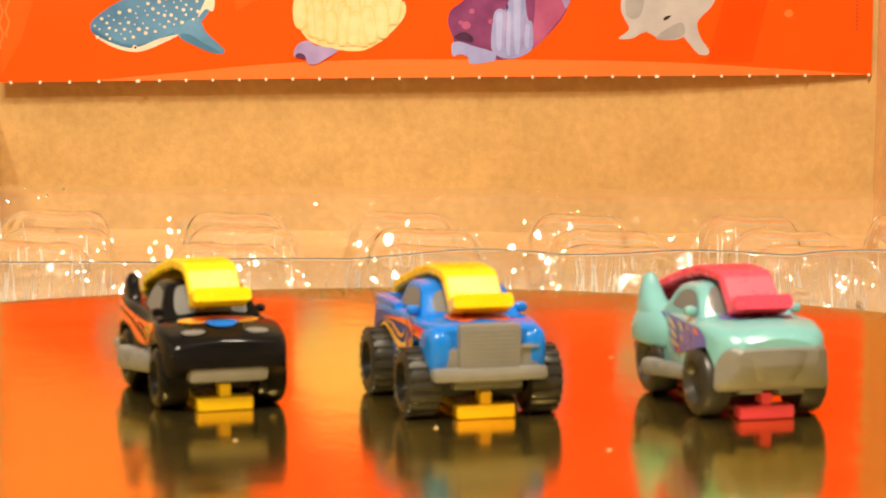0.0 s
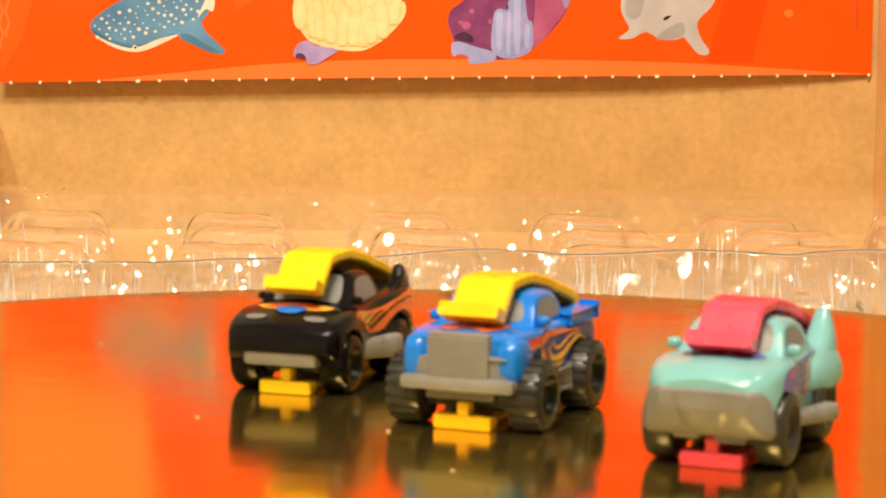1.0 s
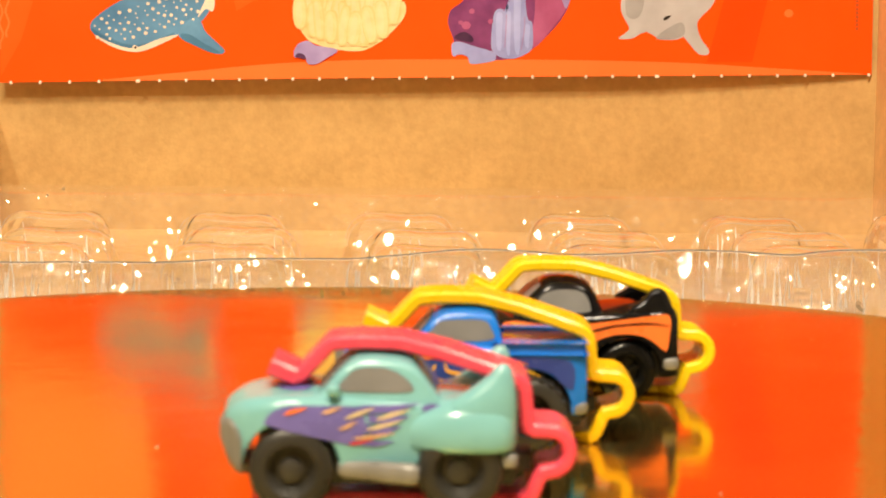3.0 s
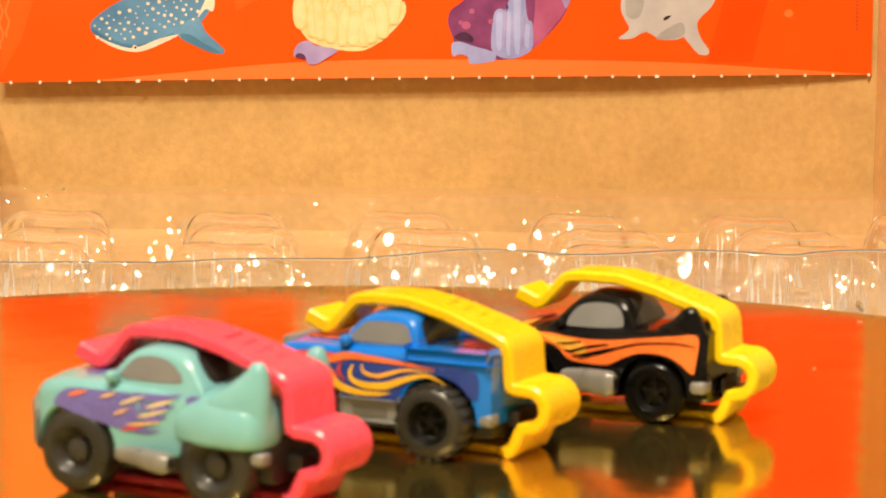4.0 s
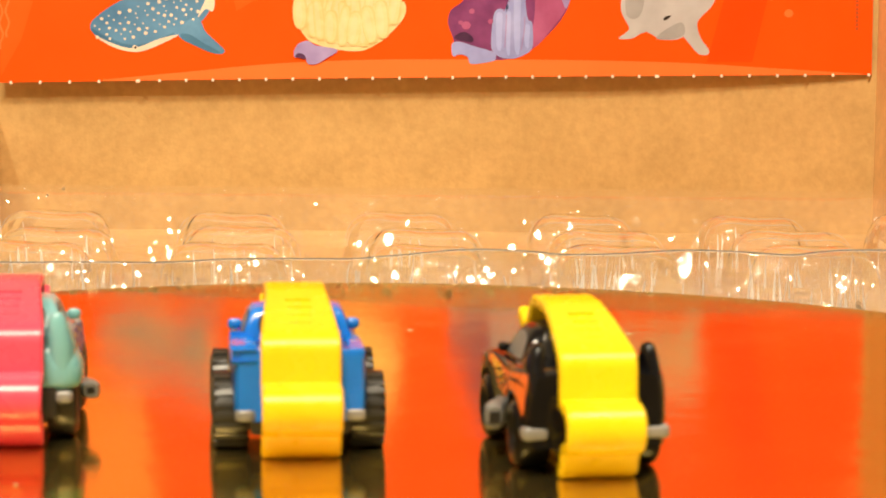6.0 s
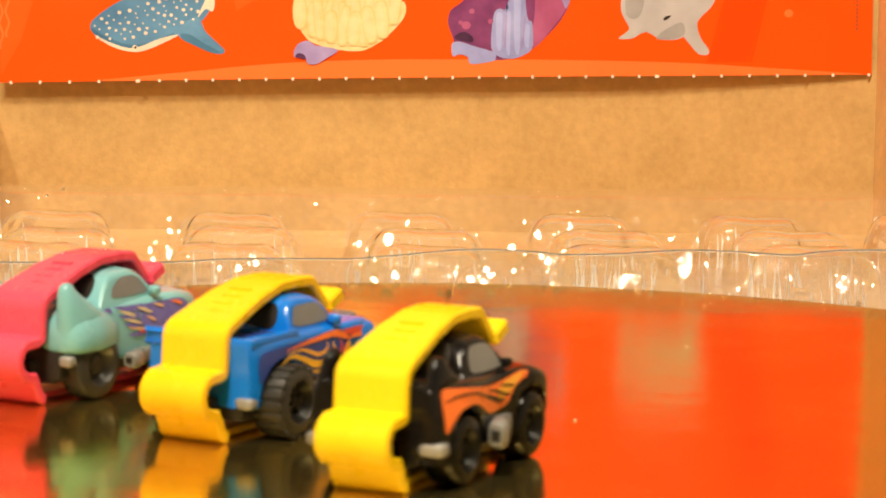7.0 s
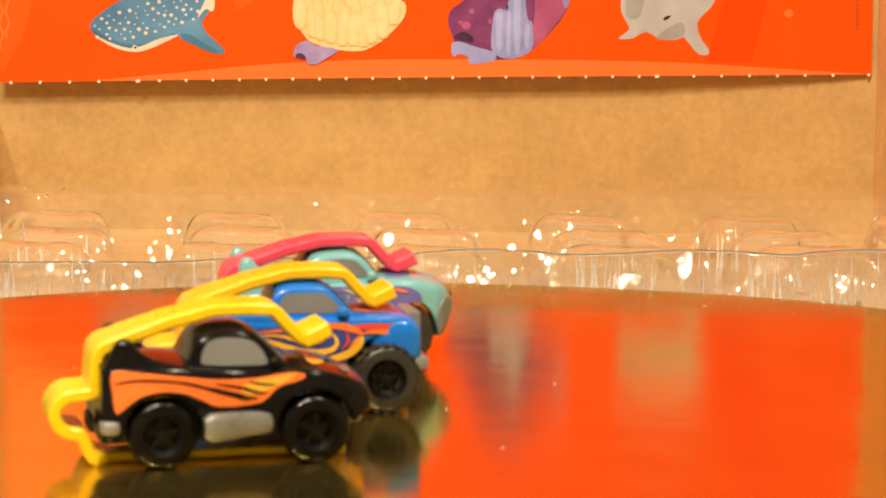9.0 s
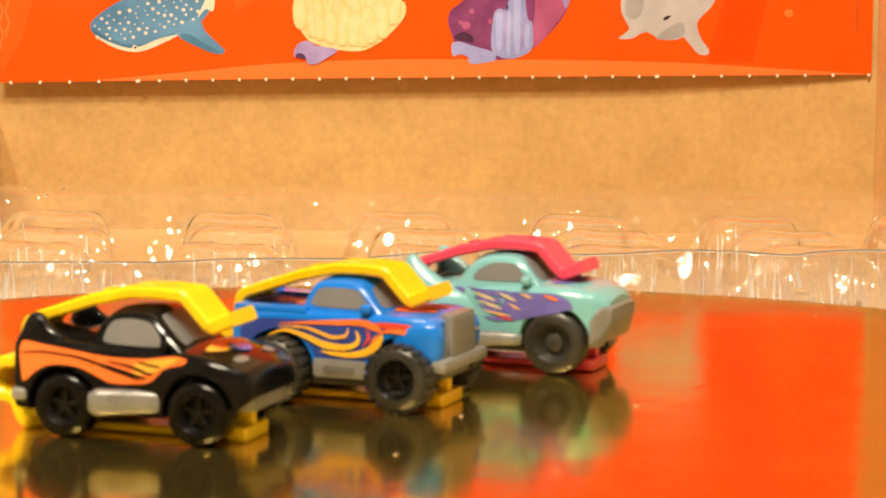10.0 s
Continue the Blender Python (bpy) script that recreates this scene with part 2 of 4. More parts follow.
def patch(name, outline, place, mat, parent, steps=5, label="", smooth=True, flat=False):
    """A thin inlay or print with a smooth outline, laid on a surface given by place(u, v, lift)."""
    pts = curve_through(outline, steps, True) if smooth else [np.array(p, float) for p in outline]
    if flat:
        bm = bmesh.new()
        f = bm.faces.new([bm.verts.new((q[0], q[1], 0)) for q in pts])
        bmesh.ops.triangulate(bm, faces=[f])
        for _ in range(2):
            bmesh.ops.subdivide_edges(bm, edges=[e for e in bm.edges if e.calc_length() > 0.8], cuts=1, use_grid_fill=True)
        bmesh.ops.triangulate(bm, faces=bm.faces)
        for v in bm.verts:
            v.co = Vector(place(v.co.x, v.co.y))
        return part(name, bm, mat, parent, label)
    c = sum(pts) / len(pts)
    rings = [[place(*(c + (p - c) * f)) for p in pts] for f in (1.0, 0.97, 0.75, 0.5, 0.25, 0.06)]
    bm = rings_bm(rings, cap=False)
    n = len(pts)
    bm.verts.ensure_lookup_table()
    bm.faces.new([bm.verts[(5 * n) + i] for i in range(n)])
    return part(name, bm, mat, parent, label)


def stroke(name, line, widths, place, mat, parent, steps=6):
    """A tapering printed stroke along a smooth line in surface coordinates."""
    pts = curve_through([(*p, w) for p, w in zip(line, widths)], steps)
    rows = []
    for i, p in enumerate(pts):
        a, b = pts[max(i - 1, 0)], pts[min(i + 1, len(pts) - 1)]
        d = (b - a)[:2]
        d = d / (np.linalg.norm(d) + 1e-9)
        nn = np.array((-d[1], d[0])) * max(p[2], 0.02) / 2
        rows.append([place(*(p[:2] + nn)), place(*p[:2]), place(*(p[:2] - nn))])
    bm = rings_bm(rows, cap=False, closed=False)
    return part(name, bm, mat, parent)


# ---- the setting ----
def slab(name, x0, x1, y0, y1, z0, z1, mat, label="", category="", bevel=0.0):
    ob = part(name, box_bm(x0, x1, y0, y1, z0, z1, bevel), mat, None, "", scale=1.0)
    return tagged(ob, label, category, kind="structure")


BOX_L, BOX_R, BOX_B = -0.1408, 0.1364, 0.77
TABLE = -0.018
slab("floor", -1.6, 1.6, -1.8, 1.6, -0.80, -0.75, WALL, "plain cream floor of the room", "floor")
slab("wall_north", -1.6, 1.6, 1.6, 1.65, -0.75, 1.8, WALL, "plain cream room wall", "wall")
slab("wall_south", -1.6, 1.6, -1.85, -1.8, -0.75, 1.8, WALL, "plain cream room wall", "wall")
slab("wall_west", -1.65, -1.6, -1.8, 1.6, -0.75, 1.8, WALL, "plain cream room wall", "wall")
slab("wall_east", 1.6, 1.65, -1.8, 1.6, -0.75, 1.8, WALL, "plain cream room wall", "wall")
slab("ceiling", -1.65, 1.65, -1.85, 1.65, 1.8, 1.85, WALL, "plain cream room ceiling", "ceiling")
tagged(part("table", box_bm(-0.7, 0.7, -0.15, 1.15, TABLE - 0.03, TABLE, 0.003), WOOD, None, scale=1.0),
       "dark brown wooden table top under the turntable", "table", kind="structure")


def cardboard_box():
    box = empty("cardboard_box")
    t = 0.004
    part("back_panel", box_bm(BOX_L - t, BOX_R + t, BOX_B, BOX_B + t, TABLE + 0.003, 0.36, 0), CARD, box, "speckled brown cardboard back panel", scale=1.0)
    part("side_panel", box_bm(BOX_L - t, BOX_L, 0.54, BOX_B, TABLE + 0.003, 0.02, 0), CARD_SIDE_LIT, box, scale=1.0)
    part("side_panel", box_bm(BOX_R, BOX_R + t, 0.54, BOX_B, TABLE + 0.003, 0.36, 0), CARD_SIDE_LIT, box, scale=1.0)
    part("bottom_panel", box_bm(BOX_L - t, BOX_R + t, 0.54, BOX_B + t, TABLE, TABLE + 0.003, 0), CARD, box, scale=1.0)
    return tagged(box, "open brown corrugated cardboard box standing behind the turntable", "box")


cardboard_box()

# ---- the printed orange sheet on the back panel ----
D_PX = 5597.0


def sheet_point(px, py, lift=0.0):
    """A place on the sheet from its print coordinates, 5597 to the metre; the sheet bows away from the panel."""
    x = (px - 784 - (441 - py) * 0.0077) / D_PX
    z = EYE[2] + math.tan(math.atan((441 - py + (px - 784) * 0.0077) / 4310) - PITCH) * 0.767
    bow = 0.0038 * max(0.0, 1 - max(0.0, (px - 900) / 640) ** 2) + 0.0012
    return (x * (BOX_B - bow) / BOX_B, BOX_B - bow - lift, z)


FOOT = ([0, 500, 900, 1541], [146, 139.5, 136, 133])


def poster():
    root = empty("poster")
    xs = list(range(-3, 1541, 35)) + [1541]
    rows = []
    for px in xs:
        front = [sheet_point(px, py) for py in (float(np.interp(px, *FOOT)), 20, -200, -600, -1000)]
        back = [(x, y + 0.0004, z) for x, y, z in reversed(front)]
        rows.append(front + back)
    part("sheet", rings_bm(rows), ORANGE_PAPER, root, "glossy orange printed paper sheet", scale=1.0)

    def ink(name, outline, mat, level=1, smooth=True, label=""):
        pts = curve_through(outline, 5, True) if smooth else outline
        return flat_face(name, [sheet_point(p[0], p[1], 0.00004 * level) for p in pts], mat, root, label, 1.0)

    def bubble(px, py, r, mat, level, name="dot"):
        ink(name, [(px + r * math.cos(a), py + r * 0.9 * math.sin(a)) for a in np.arange(0, 6.28, 0.8)], mat, level)

    # pale wave along the foot of the print and broad pale rays above
    crest = table([(180, 141), (330, 127), (480, 113), (640, 106), (800, 105), (1000, 106), (1200, 111), (1350, 120), (1540, 132)])
    band = []
    for px in range(182, 1540, 14):
        low = float(np.interp(px, *FOOT)) - 0.5
        band.append([sheet_point(px, min(crest(px), low - 0.3), 0.00004), sheet_point(px, low, 0.00004)])
    part("wave_band", rings_bm(band, cap=False, closed=False), PEACH_INK, root, scale=1.0)
    ink("ray", [(3, 134), (40, 70), (62, 2), (40, -10), (3, 0)], SOFT_INK, 1, False)
    ink("pale_panel", [(3, -8), (90, -16), (250, -60), (300, -420), (3, -420)], PANEL_INK, 1, False)
    ink("ray", [(420, 20), (520, -40), (560, -420), (330, -420)], SOFT_INK, 1, False)
    ink("ray", [(1250, 110), (1290, 0), (1330, -200), (1400, -200), (1330, 110)], DEEP_INK, 1, False)
    # wavy line marks
    for dx in (0, 14):
        line = [(5 + dx * 0.8 + 3 * math.sin(k * 1.4), -30 + k * 9 - dx * 1.5) for k in range(14)]
        mark = [[sheet_point(x - 2, y, 0.0001), sheet_point(x + 2, y, 0.0001)] for x, y in curve_through(line, 3)]
        part("wavy_mark", rings_bm(mark, cap=False, closed=False), PEACH_INK, root, scale=1.0)
    # spotted whale shark
    ink("whale_print", [(162, 45), (175, 28), (215, 2), (280, -20), (345, -40), (400, -75), (420, -70), (385, -20), (372, 20), (350, 45), (318, 62),
                        (290, 76), (255, 88), (225, 88), (190, 76), (168, 60)], WHALE, 2, label="blue spotted whale shark picture")
    ink("belly_print", [(170, 62), (195, 80), (230, 91), (262, 88), (318, 62), (285, 68), (250, 82), (225, 84), (195, 74)], PAPER_WHITE, 3)
    ink("fin_print", [(318, 60), (330, 40), (352, 30), (365, 55), (385, 75), (398, 88), (394, 95), (375, 93), (345, 80), (325, 70)], WHALE_FIN, 3)
    ink("fin_print", [(352, 30), (372, -10), (382, 2), (378, 20), (366, 16)], PAPER_WHITE, 3)
    rng = random.Random(4)
    for i in range(12):
        for k in range(9):
            px = 172 + i * 17 + (k % 2) * 8 + rng.uniform(-3, 3)
            py = 44 - (px - 176) * 0.30 + (k - 4) * 10 + rng.uniform(-2, 2)
            edge = 40 - (px - 170) * 0.32
            if edge - 10 < py < min(74 - (px - 240) * 0.2, 74) and px < 355:
                bubble(px, py, rng.uniform(1.3, 3.6), PAPER_WHITE, 4)
    bubble(240, 83, 4.0, PAPER_WHITE, 4, "eye_print")
    bubble(241, 84, 2.4, INK_DARK, 5, "eye_print")
    ink("fin_shade", [(322, 60), (340, 62), (362, 76), (390, 92), (375, 93), (345, 80), (325, 70)], WHALE_DEEP, 3.5)
    ink("back_shade", [(164, 50), (185, 62), (225, 78), (262, 76), (310, 58), (290, 74), (255, 85), (225, 84), (190, 74), (170, 61)], WHALE_DEEP, 2.5)
    # yellow coral
    ink("coral_print", [(526, 30), (530, -40), (560, -90), (620, -110), (680, -90), (700, -40), (702, 10), (706, 4), (716, 4), (719, 18), (712, 36), (690, 60),
                        (670, 76), (640, 90), (600, 88), (560, 78), (540, 64)], CREAM_YELLOW, 2, label="pale yellow coral picture")
    # overlapping fleshy fingers in three tiers, the upper ones behind
    hem = table([(526, 45), (545, 66), (560, 76), (600, 87), (640, 89), (670, 76), (690, 60), (702, 42)])
    layer = 3.0
    for tier in (2, 1, 0):
        for k in range(9 if tier % 2 else 10):
            cx = 537 + (9 if tier % 2 else 0) + 17.5 * k + rng.uniform(-4, 4)
            low, half = hem(cx) - 26 * tier - rng.uniform(0, 9), rng.uniform(10, 14)
            up, lean = low - rng.uniform(48, 70), rng.uniform(-7, 7)
            for mat, wide, dx in ((GOLD_SHADE, 1.0, 0.0), (CREAM_YELLOW, 0.80, -1.2), (CORAL_LIGHT, 0.42, -2.4)):
                w, lift = half * wide, (1 - wide) * half
                ink("coral_finger", [(cx + dx + lean - w * 0.75, up + lift), (cx + dx + lean, up - 6 + lift), (cx + dx + lean + w * 0.75, up + lift), (cx + dx + lean * 0.4 + w, (up + low) / 2),
                                     (cx + dx + w * 0.72, low - lift - 0.45 * half), (cx + dx, low - lift), (cx + dx - w * 0.72, low - lift - 0.45 * half), (cx + dx + lean * 0.4 - w, (up + low) / 2)], mat, layer)
                layer += 0.06
    ink("foot_print", [(521, 92), (528, 78), (545, 72), (560, 80), (598, 88), (580, 102), (560, 113), (545, 112), (541, 100), (530, 96), (523, 102)], LILAC, 9)
    ink("foot_print", [(523, 100), (528, 94), (538, 96), (542, 104), (530, 102)], HOLE, 10)
    # plum coral
    ink("coral_print", [(793, 40), (798, 18), (820, 0), (835, -40), (860, -100), (910, -130), (950, -90), (985, -40), (1006, 0), (995, 30), (975, 55), (945, 84), (915, 100),
                        (880, 106), (840, 100), (810, 85), (800, 62)], PLUM, 2, label="plum and lilac coral picture")
    ink("coral_patch", [(945, 30), (950, -30), (975, -40), (1004, 0), (994, 28), (972, 56), (945, 84), (940, 60)], ROSE, 3)
    for px, py, r in ((825, 45, 8), (835, 20, 5), (868, 38, 5), (815, 40, 4), (955, 15, 6), (960, 60, 5)):
        bubble(px, py, r, ROSE, 4, "coral_spot")
    ink("coral_branch", [(872, 92), (870, 50), (876, 20), (888, 16), (896, 24), (902, 0), (912, -40), (925, -40), (930, 10), (934, 34), (941, 40), (943, 70), (938, 90), (905, 104)], LILAC_BLUE, 4)
    for n, (cx, up, low, half) in enumerate(((884, 22, 88, 8), (916, -30, 92, 9), (933, 42, 84, 7), (900, 20, 96, 6))):
        ink("branch_light", [(cx - half * 0.7, up + 4), (cx, up), (cx + half * 0.6, up + 5), (cx + half * 0.5, (up + low) / 2), (cx + half * 0.3, low), (cx - half * 0.6, low - 4), (cx - half * 0.8, (up + low) / 2)], BRANCH_LIGHT, 5 + 0.3 * n)
    for line in ([(896, 26), (895, 50), (893, 84)], [(928, 30), (927, 55), (922, 88)]):
        drawn_streak = [[sheet_point(x - 1.2, y, 0.00026), sheet_point(x + 1.2, y, 0.00026)] for x, y in curve_through(line, 4)]
        part("branch_crease", rings_bm(drawn_streak, cap=False, closed=False), LILAC, root, scale=1.0)
    ink("coral_branch", [(985, -40), (998, -60), (1012, -20), (1002, 14), (994, 2)], LILAC, 4)
    ink("foot_print", [(799, 90), (801, 76), (815, 74), (840, 82), (872, 92), (876, 106), (850, 112), (832, 112), (827, 100), (812, 96), (803, 100)], LILAC_BLUE, 4)
    ink("coral_hole", [(803, 66), (820, 56), (835, 64), (836, 74), (815, 72)], HOLE, 3)
    # pale grey shark
    ink("shark_print", [(1094, 68), (1106, 58), (1112, 48), (1098, 20), (1102, -12), (1130, -30), (1190, -36), (1240, -28), (1262, -6), (1255, 14), (1233, 38), (1238, 66), (1253, 88),
                        (1250, 97), (1236, 96), (1224, 84), (1214, 64), (1196, 70), (1170, 70), (1150, 60), (1138, 56), (1118, 68)], PALE_GREY, 2, label="pale grey shark picture")
    ink("shark_shade", [(1106, 22), (1108, -20), (1130, -30), (1138, 0), (1132, 26), (1118, 34)], SHADE_GREY, 3)
    ink("shark_shade", [(1160, 68), (1180, 50), (1205, 40), (1210, 60), (1190, 69)], SHADE_GREY, 3)
    ink("eye_print", [(1172, 34), (1177, 29), (1186, 28), (1180, 34), (1175, 36)], INK_DARK, 4)
    bubble(1393, 24, 8, PEACH_INK, 2)
    bubble(1362, -4, 5, PEACH_INK, 2)
    # column of small unreadable print
    for k in range(9):
        ink("small_print", [(1511, 54 - k * 7), (1516, 54 - k * 7), (1516, 49 - k * 7), (1511, 49 - k * 7)], INK_BROWN, 2, False)
    # torn perforation nubs along the foot
    spots = [20 + 52 * k for k in range(4)] + [245] + [283 + 47.1 * k for k in range(19)] + [1162] + [1227 + 49.2 * k for k in range(6)] + [1536]
    for px in spots:
        x, y, z = sheet_point(px, float(np.interp(px, *FOOT)))
        s = 0.00042 * (1.6 if px in (245, 1162) else 1)
        part("perforation_nub", box_bm(x - s, x + s, y - 0.0004, y + 0.0003, z - 0.0006, z + 0.0004, 0.0002), PAPER_WHITE, root, scale=1.0)
    return tagged(root, "orange printed sheet with sea animal pictures on the cardboard", "poster")


poster()


# ---- clear blister tray between plate and panel ----
def blister_tray():
    bm = bmesh.new()
    x0, x1, y0, y1 = -0.134, 0.132, 0.548, 0.700
    nx, ny = 320, 190
    base, top = -0.0075, 0.0052
    rng = random.Random(11)
    rows = [(0.5640, -0.0045, 0.0458, 0.0148, top - 0.0002), (0.5965, -0.0050, 0.0447, 0.0152, top), (0.6330, -0.0105, 0.0453, 0.0142, top + 0.0002)]
    cells = []
    for cy, shift, pitch, half, height in rows:
        for i in range(-3, 4):
            cells.append((i * pitch + shift + rng.uniform(-0.001, 0.001), cy, half + rng.uniform(-0.0006, 0.0006), 0.0125, height + rng.uniform(-0.0004, 0.0004)))
    verts = []
    for j in range(ny + 1):
        y = y0 + (y1 - y0) * j / ny
        for i in range(nx + 1):
            x = x0 + (x1 - x0) * i / nx
            z = base
            for cx, cy, rx, ry, h in cells:
                if abs(x - cx) > rx * 1.2 or abs(y - cy) > ry * 1.2:
                    continue
                turn = math.atan2((y - cy) / ry, (x - cx) / rx)
                d = (abs((x - cx) / rx) ** 3.0 + abs((y - cy) / ry) ** 3.0) ** (1 / 3.0) * (1 + 0.025 * math.cos(11 * turn + cx * 900))
                f = math.sqrt(max(0.0, 1 - min(1.0, d) ** 5.0))
                dip = 0.0009 * math.exp(-((x - cx - 0.002) / 0.007) ** 2)
                z = max(z, base + (h - dip - base) * f)
            # far rim of the tray, turned up and flat on top
            e = min(1.0, max(0.0, (y - 0.664) / 0.014))
            z = max(z, base + (top + 0.0002 - base) * e * e * (3 - 2 * e))
            z += 0.0002 * noise.noise(Vector((x * 90, y * 90, 3.0))) + 0.00006 * noise.noise(Vector((x * 420, y * 420, 7.0)))
            verts.append(bm.verts.new((x, y, z)))
    for j in range(ny):
        for i in range(nx):
            a = j * (nx + 1) + i
            bm.faces.new((verts[a], verts[a + 1], verts[a + nx + 2], verts[a + nx + 1]))
    root = empty("blister_tray")
    part("cup_sheet", bm, CLEAR, root, scale=1.0, sharp=180)
    # upright front wall with a wavy lip
    lip_height = table([(-0.140, 0.0030), (-0.099, 0.0029), (-0.074, 0.0029), (-0.061, 0.0032), (-0.0486, 0.0039), (-0.0233, 0.0041), (-0.0106, 0.0051), (0.002, 0.0062),
                        (0.0147, 0.0063), (0.0273, 0.0056), (0.04, 0.0059), (0.0526, 0.0065), (0.0653, 0.0064), (0.078, 0.0059), (0.0906, 0.0069), (0.140, 0.0066)])
    rows = []
    for i in range(271):
        x = -0.1355 + 0.270 * i / 270
        y = 0.539 + 0.0010 * math.sin(x * 140) + 0.0002 * math.sin(x * 700 + 2 * math.sin(x * 170))
        zt = lip_height(x) + 0.0001
        rows.append([(x, y, TABLE + 0.003), (x, y + 0.0008 * math.sin(x * 400), -0.006), (x, y, zt), (x, y - 0.0006, zt + 0.0003), (x, y - 0.0007, zt - 0.0001)])
    part("tray_wall", rings_bm(rows, cap=False, closed=False), CLEAR_WALL, root, scale=1.0, sharp=180)
    # the dark refracted edge of the clear lip, drawn as a grey tube
    lip = rings_bm([[(r[3][0], r[3][1] + 0.00013 * math.cos(a), r[3][2] + 0.00013 * math.sin(a)) for a in (0, 1.57, 3.14, 4.71)] for r in rows])
    part("lip_line", lip, GREY_DARK, root, scale=1.0)
    # added glints: small flat facets leaned back near the lamps' mirror angle
    bm = bmesh.new()
    for k in range(9000):
        kind = rng.random()
        if kind < 0.42:
            x, y, z = rng.uniform(-0.132, 0.130), 0.5385, rng.uniform(-0.0065, 0.0036)
        elif kind < 0.86:
            cx, cy, rx, ry, h = rng.choice(cells)
            side = rng.choice((-1, 1)) * rng.uniform(0.82, 1.12) if rng.random() < 0.5 else rng.uniform(-1.5, 1.5)
            x, y, z = cx + side * rx, cy - ry * rng.uniform(0.5, 1.05), base + (h - base) * rng.uniform(0.1, 0.98) ** 0.7
        else:
            x, y, z = rng.uniform(-0.132, 0.130), rng.uniform(0.650, 0.698), 0.0052 + rng.uniform(-0.004, 0.0005)
        if not -0.132 < x < 0.130:
            continue
        wide = 1.8 if rng.random() < 0.4 else 1.0
        tilt, yaw = radians(57 + wide * rng.uniform(-6, 6)), radians(wide * rng.uniform(-12, 12))
        size = rng.random()
        w = rng.uniform(0.00014, 0.00036) if size < 0.74 else rng.uniform(0.0004, 0.0007) if size < 0.95 else rng.uniform(0.0008, 0.0013)
        t = w * rng.uniform(0.8, 1.7)
        if kind >= 0.86:
            w, t = w * 0.8, t * 0.4
        turn = rng.uniform(0, 6.28)
        m = Matrix.Translation((x, y, z)) @ Matrix.Rotation(yaw, 4, "Z") @ Matrix.Rotation(tilt, 4, "X")
        bm.faces.new([bm.verts.new(m @ Vector((w * math.cos(c + turn) * rng.uniform(0.75, 1.15), t * math.sin(c + turn) * rng.uniform(0.75, 1.15), 0))) for c in (0.2, 1.1, 2.0, 3.2, 4.2, 5.4)])
    tagged(part("glint_facets", bm, CLEAR_FACET, root, scale=1.0), kind="stuff")
    # the refracted outline arching over each cup, drawn as a thin hazy tube
    bm = bmesh.new()
    for cx, cy, rx, ry, h in cells:
        for size, dy, lower in ((1.0, -0.003, 0.0), (0.95, -0.010, 0.0009)):
            line = []
            for k in range(33):
                a = math.pi * (0.06 + 0.88 * k / 32)
                c, d = math.cos(a), math.sin(a)
                x = cx + rx * size * math.copysign(abs(c) ** 0.42, c) * (0.94 + 0.06 * (1 - d))
                sag = 0.0009 * math.exp(-((x - cx - 0.002) / 0.007) ** 2)
                line.append(Vector((x, cy + dy, base + (h - lower - sag - base) * d ** 0.5 + 0.0001)))
            if min(p.x for p in line) < -0.133 or max(p.x for p in line) > 0.131:
                continue
            made = [[bm.verts.new(p + Vector((0.00008 * math.cos(b), 0.00008 * math.cos(b + 1.0), 0.00008 * math.sin(b)))) for b in (0, 1.57, 3.14, 4.71)] for p in line]
            for lo, hi in zip(made, made[1:]):
                for i in range(4):
                    bm.faces.new((lo[i], lo[(i + 1) % 4], hi[(i + 1) % 4], hi[i]))
    tagged(part("cup_outline", bm, CLEAR_OUTLINE, root, scale=1.0, sharp=180), kind="stuff")
    # refraction streaks of the cup walls, drawn as thin milky upright strips
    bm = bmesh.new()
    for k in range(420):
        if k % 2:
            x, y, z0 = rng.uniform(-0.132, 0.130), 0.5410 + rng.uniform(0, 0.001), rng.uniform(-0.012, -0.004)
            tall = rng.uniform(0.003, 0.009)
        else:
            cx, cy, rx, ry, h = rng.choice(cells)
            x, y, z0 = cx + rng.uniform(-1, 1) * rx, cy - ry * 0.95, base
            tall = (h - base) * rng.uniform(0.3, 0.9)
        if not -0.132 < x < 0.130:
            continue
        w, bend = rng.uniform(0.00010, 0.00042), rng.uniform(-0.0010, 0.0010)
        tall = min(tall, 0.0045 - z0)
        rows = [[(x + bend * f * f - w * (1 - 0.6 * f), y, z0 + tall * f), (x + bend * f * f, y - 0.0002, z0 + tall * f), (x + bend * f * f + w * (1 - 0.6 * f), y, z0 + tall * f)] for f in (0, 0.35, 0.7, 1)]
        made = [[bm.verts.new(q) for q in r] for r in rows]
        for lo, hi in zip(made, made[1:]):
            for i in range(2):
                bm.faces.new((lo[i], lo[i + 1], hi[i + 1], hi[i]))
    tagged(part("drawn_streak", bm, STREAK_MILK, root, scale=1.0), kind="stuff")
    return tagged(root, "clear crinkled plastic blister tray with rows of cups", "tray")


blister_tray()


